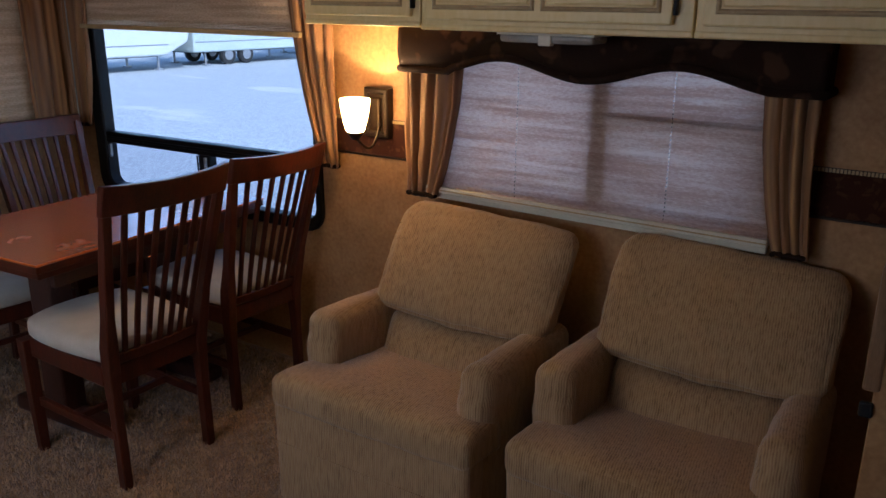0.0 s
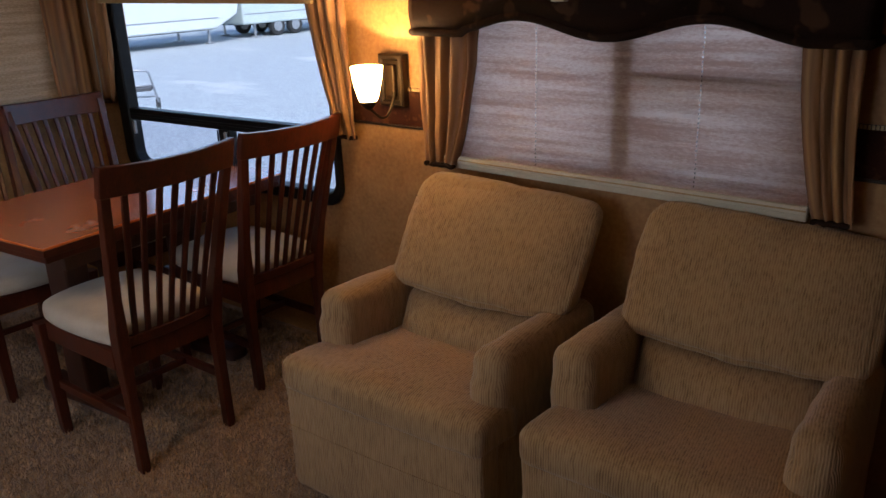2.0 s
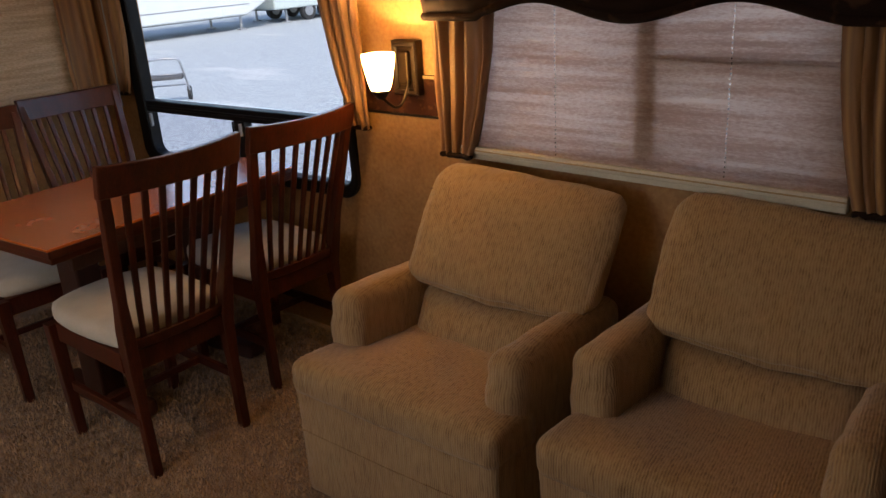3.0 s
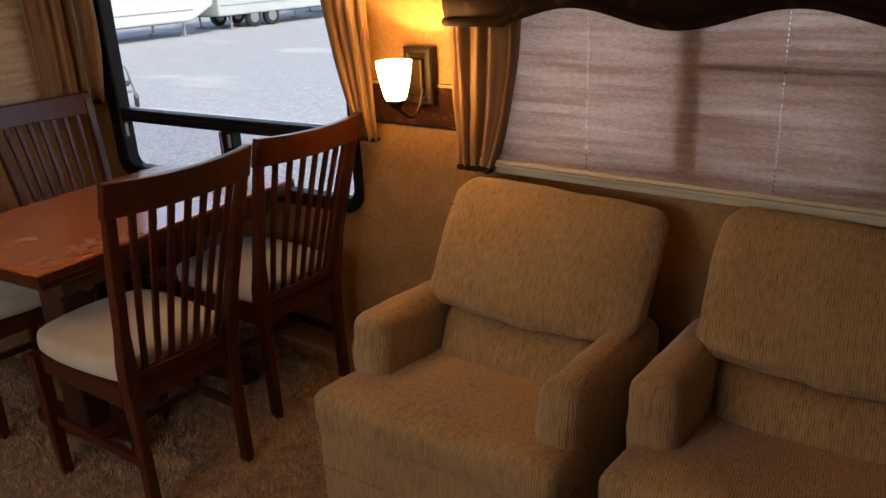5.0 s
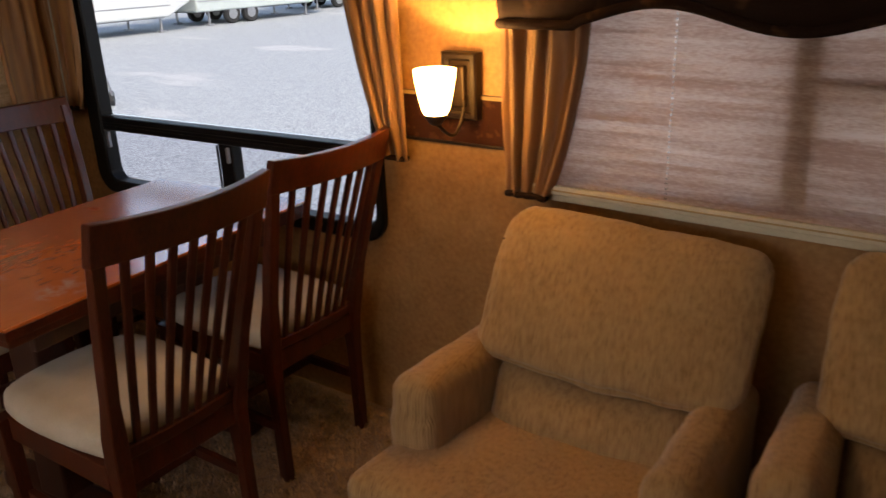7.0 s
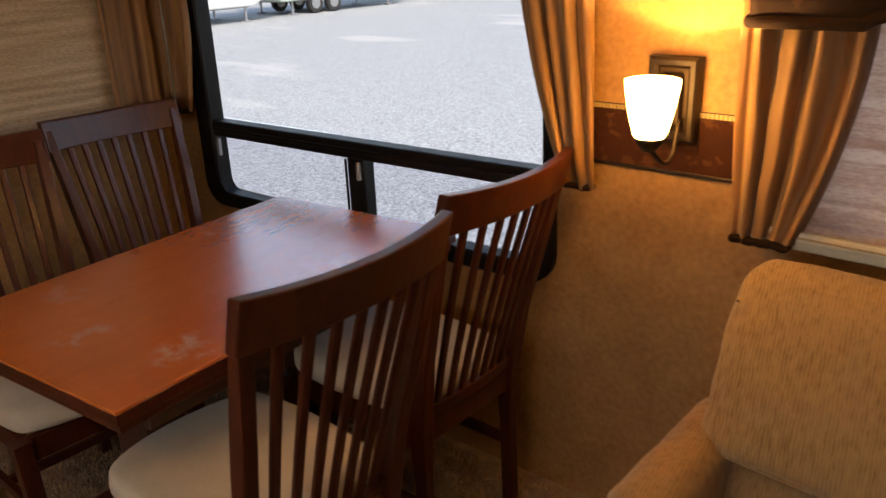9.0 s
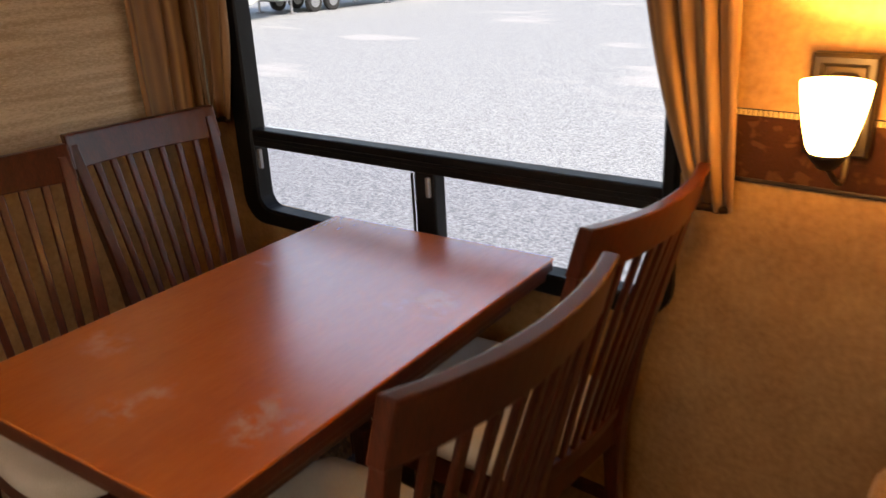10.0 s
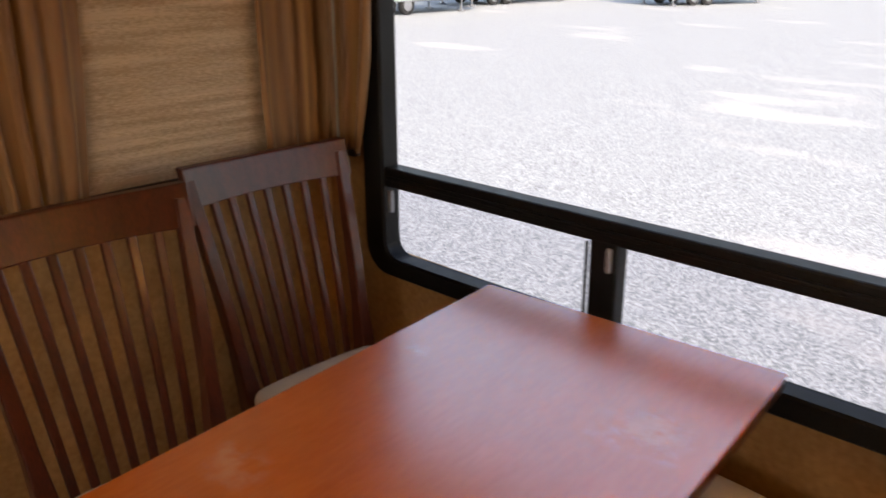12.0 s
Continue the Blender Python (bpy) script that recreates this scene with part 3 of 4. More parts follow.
setting("ceiling", box((WX - 0.07, SOUTH - 0.07, CEIL), (EAST + 0.07, WY + 0.07, CEIL + 0.05)), M_CEIL, "off-white vinyl ceiling")
floor = setting("floor", box((WX - 0.07, SOUTH - 0.07, -0.05), (EAST + 0.07, WY + 0.07, 0.0)), M_CARPET, "brown speckled shag carpet floor")
setting("ground", box((-700, -700, -1.25), (700, 700, -0.95)), M_LOT, "pale grey gravel and asphalt lot outside", "ground")

# carpet pile: short leaning tufts where the floor is in view
def carpet_pile():
    rng = np.random.default_rng(5)
    n = 70000
    xs, ys = rng.uniform(-3.3, 0.25, n), rng.uniform(0.35, 1.86, n)
    ang, lean, ht, w = rng.uniform(0, 6.283, n), rng.uniform(0.002, 0.014, n), rng.uniform(0.008, 0.02, n), rng.uniform(0.002, 0.0042, n)
    ca, sa = np.cos(ang), np.sin(ang)
    v = np.zeros((n, 3, 3))
    v[:, 0] = np.stack([xs - w * sa, ys + w * ca, np.full(n, -0.002)], 1)
    v[:, 1] = np.stack([xs + w * sa, ys - w * ca, np.full(n, -0.002)], 1)
    v[:, 2] = np.stack([xs + lean * ca, ys + lean * sa, ht], 1)
    me = bpy.data.meshes.new("carpet_pile")
    me.from_pydata(v.reshape(-1, 3).tolist(), [], np.arange(3 * n).reshape(-1, 3).tolist())
    me.materials.append(M_PILE)
    ob = new("carpet_pile", me)
    tagged(ob, "brown and beige tufts of shag carpet pile", "carpet", "", "stuff")


# border paper on the window wall
def border(name, x0, x1):
    t = thing(name, ((x0 + x1) / 2, WY, 0.955), "dark brown wallpaper border with rope edging", "wallpaper border", kind="structure")
    part("paper", box((x0, WY - 0.004, 0.968), (x1, WY, 1.092), 0.001, 1), M_BORDER, t, world_built=True)
    part("lower_edge", box((x0, WY - 0.006, 0.959), (x1, WY, 0.968), 0.002, 1), M_BRONZE, t, world_built=True)
    bm = bmesh.new()
    x, i = x0, 0
    while x < x1 - 0.008:
        add_box(bm, (x, WY - 0.008, 1.093), (x + 0.0065, WY, 1.1035))
        x += 0.0095
    part("rope_edge", bm, M_GLAZE, t, "gold and brown rope edging", world_built=True)
    part("upper_edge", box((x0, WY - 0.0045, 1.092), (x1, WY, 1.105), 0.001, 1), M_BRONZE, t, world_built=True)


border("border_1", -1.745, -1.165)
border("border_2", -0.07, 0.62)


# ---------------------------------------------------------------- windows
def window_dinette():
    t = thing("window_1", (-2.48, WY, 0.60), "black-framed window with a wide fixed pane over two low panes", "window", kind="structure")
    fr = part("window_frame", ring(round_rect(-3.215, -1.742, 0.592, 1.645, 0.085), round_rect(-3.134, -1.775, 0.645, 1.60, 0.05), WY - 0.022, WY + 0.036), M_BLACK, t, "glossy black frame with rounded corners", True, True)
    fr.data.shade_flat()
    part("crossbar", box((-3.135, WY - 0.018, 0.848), (-1.77, WY + 0.036, 0.902), 0.006), M_BLACK, t, world_built=True)
    part("crossbar_bead", box((-3.12, WY - 0.026, 0.869), (-1.78, WY - 0.016, 0.881), 0.003), M_BLACK, t, world_built=True)
    post = part("post", box((-2.478, WY - 0.012, 0.645), (-2.408, WY + 0.036, 0.856), 0.006), M_BLACK, t, world_built=True)
    part("latch", box((-2.43, WY - 0.024, 0.785), (-2.418, WY - 0.011, 0.84), 0.003), M_STEEL, post, "small steel latch", world_built=True)
    part("slide_rail", tube([(-2.487, WY - 0.008, 0.65), (-2.487, WY - 0.008, 0.842)], 0.004), M_BLACK, post, world_built=True)
    part("latch", box((-3.115, WY - 0.024, 0.78), (-3.103, WY - 0.010, 0.842), 0.003), M_STEEL, t, "small steel latch", world_built=True)
    part("latch", box((-1.790, WY - 0.026, 0.80), (-1.774, WY - 0.010, 0.850), 0.003), M_BLACK, t, world_built=True)
    for x0, x1, z0, z1 in ((-3.13, -1.77, 0.905, 1.61), (-3.13, -2.47, 0.64, 0.852), (-2.415, -1.77, 0.64, 0.852)):
        g = part("pane", box((x0, WY + 0.026, z0), (x1, WY + 0.030, z1)), M_GLASS if z0 > 0.8 else M_GLASS_LOW, t, world_built=True)
        g.visible_shadow = False
    # the slide's window sits a little out of level
    corner = Matrix.Translation((-3.134, WY, 0.90))
    t.matrix_basis = corner @ Matrix.Rotation(radians(-0.85), 4, "Y") @ corner.inverted() @ t.matrix_basis


window_dinette()


def hang(bm, x0=-1.2, x1=-0.03, drop=0.008):
    """Lets a straight part hang lower towards its far end."""
    for v in bm.verts:
        if v.co.z < 1.3:
            v.co.z -= drop * (v.co.x - x0) / (x1 - x0) * min(1.0, (1.3 - v.co.z) / 0.4)
    return bm


def window_lounge():
    t = thing("window_2", (-0.6, WY, 0.90), "wide sliding window behind a lowered pleated shade", "window", kind="structure")
    part("window_frame", ring(round_rect(-1.175, -0.055, 0.885, 1.475, 0.05), round_rect(-1.12, -0.11, 0.93, 1.43, 0.03), WY + 0.004, WY + 0.06), M_BLACK, t, world_built=True)
    part("post", box((-0.598, WY - 0.026, 0.925), (-0.535, WY + 0.05, 1.435), 0.004), M_BLACK, t, world_built=True)
    part("crossbar", box((-0.535, WY - 0.026, 1.182), (-0.11, WY + 0.04, 1.208), 0.004), M_BLACK, t, world_built=True)
    for x0, x1 in ((-1.125, -0.59), (-0.545, -0.105)):
        g = part("pane", box((x0, WY + 0.055, 0.925), (x1, WY + 0.059, 1.435)), M_GLASS, t, world_built=True)
        g.visible_shadow = False
    part("fly_screen", box((-0.535, WY - 0.010, 0.925), (-0.11, WY - 0.0085, 1.184)), M_SCREEN, t, world_built=True)
    part("window_sill", hang(box((-1.20, WY - 0.028, 0.846), (-0.03, WY, 0.866), 0.004)), M_RAIL, t, "cream painted sill strip", world_built=True)


window_lounge()


def window_end():
    t = thing("window_3", (WX, 1.45, 0.93), "small end window covered by a tan shade", "window", kind="structure")
    part("window_frame", ring(round_rect(1.18, 1.72, 0.93, 1.62, 0.05), round_rect(1.23, 1.67, 0.98, 1.57, 0.03), WX - 0.02, WX - 0.07, True), M_BLACK, t, world_built=True)
    g = part("pane", box((WX - 0.05, 1.22, 0.97), (WX - 0.046, 1.68, 1.58)), M_GLASS, t, world_built=True)
    g.visible_shadow = False


window_end()


# unseen window added to the south wall, where the fill lamp stands
def fill_window():
    t = thing("added_window", (-1.4, SOUTH, 0.85), "added unseen window in the opposite wall, for fill light", "window", kind="structure")
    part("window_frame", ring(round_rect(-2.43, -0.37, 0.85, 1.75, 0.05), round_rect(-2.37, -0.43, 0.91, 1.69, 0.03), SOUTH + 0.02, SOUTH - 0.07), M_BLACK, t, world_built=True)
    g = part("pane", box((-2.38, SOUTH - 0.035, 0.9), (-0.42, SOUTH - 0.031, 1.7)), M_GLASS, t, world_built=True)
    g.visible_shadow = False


fill_window()


# ---------------------------------------------------------------- shades
def shade_lounge():
    t = thing("pleated_shade", (-0.61, WY - 0.03, 0.868), "lowered pinkish-brown pleated window shade with daylight behind", "window shade")
    c = part("cloth", hang(pleated(-1.205, -0.03, 0.893, 1.47, WY - 0.032, 0.026, True, 10)), M_BLIND, t, world_built=True)
    c.modifiers.new("thickness", "SOLIDIFY").thickness = 0.0012
    part("bottom_rail", hang(box((-1.21, WY - 0.047, 0.870), (-0.025, WY - 0.018, 0.893), 0.004)), M_RAIL, t, "cream bottom rail", world_built=True)
    part("bottom_groove", hang(box((-1.208, WY - 0.0495, 0.879), (-0.027, WY - 0.046, 0.883), 0.001, 1)), M_GLAZE, t, world_built=True)
    part("head_rail", box((-1.21, WY - 0.05, 1.47), (-0.025, WY - 0.014, 1.495), 0.003), M_RAIL, t, world_built=True)
    # lift cords show as stitches where they pass through the pleats
    for x in (-0.853, -0.335):
        bm = bmesh.new()
        z = 0.92
        while z < 1.45:
            tube([(x + 0.004, WY - 0.0365, z), (x + 0.004, WY - 0.0365, z + 0.007)], 0.0009, 5, bm)
            z += 0.013
        part("lift_cord", bm, M_RAIL, t, "white stitched lift cord", world_built=True)


shade_lounge()


def shade_dinette():
    t = thing("raised_shade", (-2.47, WY - 0.05, 1.38), "raised pleated shade stacked above the dinette window", "window shade")
    c = part("cloth", pleated(-3.16, -1.78, 1.427, 1.80, WY - 0.050, 0.03, True, 10), M_BLIND_TAN, t, world_built=True)
    c.modifiers.new("thickness", "SOLIDIFY").thickness = 0.0015
    part("stacked_pleats", pleated(-3.16, -1.78, 1.407, 1.433, WY - 0.052, 0.006, True, 10), M_BLIND_TAN, t, world_built=True)
    part("bottom_rail", box((-3.165, WY - 0.072, 1.389), (-1.775, WY - 0.030, 1.409), 0.004), M_GLAZE, t, "brown bottom rail", world_built=True)
    wand = part("wand", tube([(-3.255, WY - 0.075, 1.70), (-3.252, WY - 0.075, 1.3), (-3.250, WY - 0.074, 0.90)], 0.0035), M_CLEAR, t, "clear plastic wand", True, True)
    part("tip", tube([(-3.250, WY - 0.074, 0.905), (-3.250, WY - 0.074, 0.875)], [0.005, 0.006]), M_STEEL, wand, "", True, True)


shade_dinette()


def shade_end():
    t = thing("tan_shade", (WX + 0.03, 1.46, 0.905), "lowered tan pleated shade on the end wall", "window shade")
    c = part("cloth", pleated(1.13, 1.71, 0.922, 1.72, WX + 0.028, 0.028, False, 8), M_BLIND_TAN, t, world_built=True)
    c.modifiers.new("thickness", "SOLIDIFY").thickness = 0.0015
    part("bottom_rail", box((WX + 0.018, 1.125, 0.905), (WX + 0.040, 1.715, 0.924), 0.004), M_BRONZE, t, world_built=True)


shade_end()

curtain("curtain", "gold and brown striped satin curtain beside the wall lamp", (-1.872, -1.645), (-1.70, -1.612), 0.912, 1.80, WY - 0.05, 4, 0.016, True, 2.3)
curtain("curtain", "gold and brown striped satin curtain in the corner", (-3.33, -3.11), (-3.30, -3.20), 0.93, 1.80, WY - 0.05, 3, 0.016, True, 2.0)
curtain("curtain", "striped satin curtain at the shaded lounge window", (-1.305, -1.06), (-1.286, -1.158), 0.858, 1.37, WY - 0.055, 4, 0.017, True, 2.3)
curtain("curtain", "striped satin curtain at the shaded lounge window", (-0.085, 0.062), (-0.012, 0.088), 0.855, 1.37, WY - 0.055, 4, 0.017, True, 2.0)
curtain("curtain", "brown striped satin curtain on the end wall", (1.63, 1.85), (1.645, 1.85), 0.91, 1.75, WX + 0.055, 3, 0.015, False, 2.0)
curtain("curtain", "brown striped satin curtain on the end wall", (0.92, 1.215), (0.97, 1.17), 0.91, 1.75, WX + 0.055, 5, 0.016, False, 2.6)


# ---------------------------------------------------------------- valance
def valance():
    x0, x1, yf, zt = -1.262, 0.082, 1.770, 1.449

    def low(x):
        if x < -1.06 or x > -0.06:
            return 1.304
        return 1.303 + 0.053 * math.sin(math.pi * (x + 1.145) / 0.565) ** 2
    t = thing("window_valance", ((x0 + x1) / 2, WY, 1.30), "padded dark floral valance with a scalloped lower edge", "valance")
    n = 70
    bm = bmesh.new()
    rings = []
    for i in range(n + 1):
        x = x0 + (x1 - x0) * i / n
        zl = low(x)
        rings.append([bm.verts.new(p) for p in ((x, yf + 0.028, zl + 0.012), (x, yf, zl + 0.012), (x, yf - 0.010, zl + 0.05), (x, yf - 0.012, (zl + zt) / 2), (x, yf - 0.006, zt - 0.01), (x, yf + 0.004, zt), (x, yf + 0.028, zt))])
    for ra, rb in zip(rings, rings[1:]):
        for k in range(len(ra)):
            bm.faces.new((ra[k], ra[(k + 1) % len(ra)], rb[(k + 1) % len(ra)], rb[k]))
    bm.faces.new(rings[0])
    bm.faces.new(rings[-1][::-1])
    part("padded_front", bm, M_VALANCE, t, smooth=True, world_built=True)
    for name, xa, xb in (("side_return", x0, x0 + 0.024), ("side_return", x1 - 0.024, x1)):
        part(name, box((xa, yf + 0.028, 1.316), (xb, WY, zt), 0.004), M_VALANCE, t, world_built=True)
    part("top_board", box((x0 + 0.024, yf + 0.028, zt - 0.02), (x1 - 0.024, WY, zt)), M_VALANCE, t, world_built=True)
    pts = [(x0 + (x1 - x0) * i / n, yf + 0.006, low(x0 + (x1 - x0) * i / n) + 0.004) for i in range(n + 1)]
    part("piping", tube([(x0, WY, 1.308)] + [(x0, yf + 0.03, 1.308)] + pts + [(x1, yf + 0.03, 1.308), (x1, WY, 1.308)], 0.0135, 10), M_VALANCE, t, "thick rolled fabric piping", True, True)


valance()


# ---------------------------------------------------------------- overhead cabinets
def raised_panel(bm_lo, bm_hi, y):
    """A raised field: a bevelled slab proud of the door."""
    return box((bm_lo[0], y - 0.007, bm_lo[1]), (bm_hi[0], y + 0.002, bm_hi[1]), 0.006, 2)


def cabinet(x0, x1, doors, label, back=WY, base=1.451):
    yf = 1.585
    t = thing("overhead_cabinet", ((x0 + x1) / 2, WY, base), label, "cabinet", "overhead cabinets")
    part("body", box((x0, yf, base + 0.014), (x1, WY - 0.002, CEIL - 0.004), 0.003), M_CAB, t, world_built=True)
    part("bottom_lip", box((x0 - 0.002, yf - 0.004, base), (x1 + 0.002, yf + 0.025, base + 0.018), 0.005), M_CAB, t, world_built=True)
    for a, b, panels in doors:
        z0, z1 = base + 0.030, 1.95
        d = part("door", box((a, yf - 0.020, z0), (b, yf - 0.001, z1), 0.006), M_CAB, t, "cream raised-panel door", world_built=True)
        w = (b - a) / panels
        for k in range(panels):
            pa, pb = a + w * k + (0.028 if k == 0 else 0.008), a + w * (k + 1) - (0.028 if k == panels - 1 else 0.008)
            part("glazed_groove", ring([(pb, z1 - 0.03), (pa, z1 - 0.03), (pa, z0 + 0.028), (pb, z0 + 0.028)], [(pb - 0.016, z1 - 0.046), (pa + 0.016, z1 - 0.046), (pa + 0.016, z0 + 0.044), (pb - 0.016, z0 + 0.044)], yf - 0.0245, yf - 0.018), M_GLAZE, d, "brown glazed moulding", world_built=True)
            part("panel", raised_panel((pa + 0.018, z0 + 0.046), (pb - 0.018, z1 - 0.048), yf - 0.021), M_CAB, d, world_built=True)
        for hx in (b + 0.005,):
            part("hinge", box((hx - 0.004, yf - 0.022, z0 + 0.025), (hx + 0.005, yf - 0.004, z0 + 0.075), 0.002), M_BLACK, d, "black hinge", world_built=True)
    return t


cabinet(-1.512, -1.046, [(-1.500, -1.070, 1)], "cream glazed overhead cabinet beside the dinette window")
cabinet(-1.040, -0.214, [(-1.018, -0.262, 2)], "cream glazed overhead cabinet above the shaded window", base=1.445)
cabinet(-0.208, 0.84, [(-0.186, 0.80, 2)], "cream glazed overhead cabinet above the recliners", base=1.445)


def under_light():
    t = thing("under_cabinet_light", (-0.63, 1.665, 1.445), "clear plastic oblong light fixture, switched off, under the cabinet", "light fixture")
    part("diffuser", cushion((-0.785, 1.61, 1.416), (-0.49, 1.72, 1.444), 0.013, n=10), M_CLEAR, t, "ribbed clear diffuser", True, True)
    part("switch", box((-0.655, 1.604, 1.410), (-0.615, 1.63, 1.440), 0.004), M_RAIL, t, "white rocker switch", world_built=True)
    part("base_plate", box((-0.79, 1.606, 1.438), (-0.485, 1.724, 1.4448), 0.002), M_RAIL, t, world_built=True)


under_light()


# ---------------------------------------------------------------- wall lamp
SX, SY = -1.421, 1.720
def wall_lamp():
    t = thing("wall_lamp", (SX, WY, 1.04), "lit wall lamp with a white glass shade and bronze plate", "wall lamp")
    plate = part("back_plate", ring([(-1.389, 1.220), (-1.501, 1.220), (-1.501, 1.039), (-1.389, 1.039)], [(-1.411, 1.198), (-1.479, 1.198), (-1.479, 1.061), (-1.411, 1.061)], WY - 0.036, WY), M_BRONZE, t, world_built=True)
    part("plate_field", box((-1.481, WY - 0.026, 1.059), (-1.409, WY - 0.001, 1.200), 0.004), M_PLATE, plate, world_built=True)
    part("plate_boss", box((-1.469, WY - 0.042, 1.073), (-1.421, WY - 0.024, 1.187), 0.008, 3), M_PLATE, plate, world_built=True)
    pts = []
    for k in range(15):
        a = k / 14
        pts.append((SX + 0.012 * math.sin(a * 3.1), WY - 0.04 - (WY - 0.04 - SY) * a, 1.092 - 0.058 * math.sin(math.pi * min(1, a * 1.02)) - 0.036 * a))
    part("arm", tube(pts, 0.0046, 10), M_BRONZE, t, "curved bronze arm", True, True)
    part("cup", lathe([(0.0021, 1.052), (0.0137, 1.054), (0.0189, 1.062), (0.0284, 1.072), (0.0305, 1.081), (0.0231, 1.081), (0.0021, 1.078)], 20, (SX, SY, 0)), M_BRONZE, t, "bronze shade holder", True, True)
    prof = [(0.0044, 1.079), (0.0286, 1.080), (0.0341, 1.090), (0.0407, 1.114), (0.0473, 1.144), (0.0523, 1.174), (0.0545, 1.196), (0.0512, 1.197), (0.0490, 1.174), (0.0440, 1.144), (0.0374, 1.114), (0.0308, 1.092), (0.0253, 1.084), (0.0044, 1.083)]
    part("shade", lathe(prof, 32, (SX, SY, 0)), M_OPAL, t, "glowing white opal glass shade", True, True)


wall_lamp()
bulb = new("wall_lamp_bulb", bpy.data.lights.new("wall_lamp_bulb", "POINT"))
bulb.data.energy = BULB_WATTS
bulb.data.color = (1.0, 0.63, 0.27)
bulb.data.shadow_soft_size = 0.005
bulb.location = (SX, SY, 1.167)


# warm fill lamp, unseen and added at the ceiling over the slide floor
def fill_lamp():
    t = thing("overhead_fill", (CLX, CLY, CEIL), "added unseen overhead fill lamp, round and frosted, with a warm glow", "ceiling light")
    part("rim", lathe([(0.002, -0.002), (0.10, -0.002), (0.105, -0.012), (0.098, -0.016), (0.002, -0.016)], 28), M_RAIL, t, smooth=True)
    m = bpy.data.materials.new("fill_lamp_glass")
    m.use_nodes = True
    b = m.node_tree.nodes["Principled BSDF"]
    b.inputs["Base Color"].default_value = (0.8, 0.78, 0.7, 1)
    b.inputs["Roughness"].default_value = 0.4
    b.inputs["Emission Color"].default_value = (1.0, 0.62, 0.26, 1)
    b.inputs["Emission Strength"].default_value = FILL_GLOW
    part("diffuser", lathe([(0.092, -0.016), (0.085, -0.028), (0.055, -0.038), (0.002, -0.041)], 28), m, t, "frosted glass dish", True)


fill_lamp()


# ---------------------------------------------------------------- slide jamb at the far end of the lounge
def jamb():
    t = thing("partition_end", (0.42, 1.3, 0), "brown wood-trimmed partition end beside the recliners", "partition")
    part("panel", box((0.335, 1.27, 0.0), (0.60, 1.34, CEIL - 0.004), 0.004), M_WALL, t, world_built=True)
    part("wood_trim", box((0.312, 1.262, 0.76), (0.345, 1.345, 1.03), 0.006), M_TRIMWOOD, t, "brown wooden corner trim", world_built=True)
    part("catch", box((0.312, 1.258, 0.70), (0.34, 1.275, 0.735), 0.006), M_BLACK, t, "black catch", world_built=True)


jamb()


# ---------------------------------------------------------------- dining table
def dining_table():
    t = thing("dining_table", (-2.2775, 1.263, 0), "orange-brown cherry laminate dining table with smeared top", "table", turn=4.8)
    hx, hy = 0.328, 0.522
    part("tabletop", box((-hx, -hy, 0.734), (hx, hy, 0.742), 0.0018, 2), M_TABLE, t)
    # edge split off the top; its dark colour stands for the shaded side
    part("shaded_edge", box((-hx + 0.0015, -hy + 0.0015, 0.710), (hx - 0.0015, hy - 0.0015, 0.734), 0.002), M_CHERRY, t, "table edge in dark red-brown, its shade put into the colour")
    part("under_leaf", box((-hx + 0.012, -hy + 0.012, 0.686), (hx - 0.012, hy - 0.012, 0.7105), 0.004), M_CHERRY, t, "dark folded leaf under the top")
    for s in (-1, 1):
        part("apron", box((s * 0.25 - 0.012, -0.42, 0.625), (s * 0.25 + 0.012, 0.44, 0.686), 0.003), M_DARKWOOD, t)
        part("pedestal_post", box((-0.06, s * 0.26 - 0.045, 0.05), (0.06, s * 0.26 + 0.045, 0.686), 0.008), M_DARKWOOD, t)
        part("foot", cushion((-0.25, s * 0.26 - 0.045, 0.0), (0.25, s * 0.26 + 0.045, 0.065), 0.02, n=6), M_DARKWOOD, t, "", True)
    part("stretcher", box((-0.02, -0.22, 0.22), (0.02, 0.22, 0.30), 0.004), M_DARKWOOD, t)


dining_table()


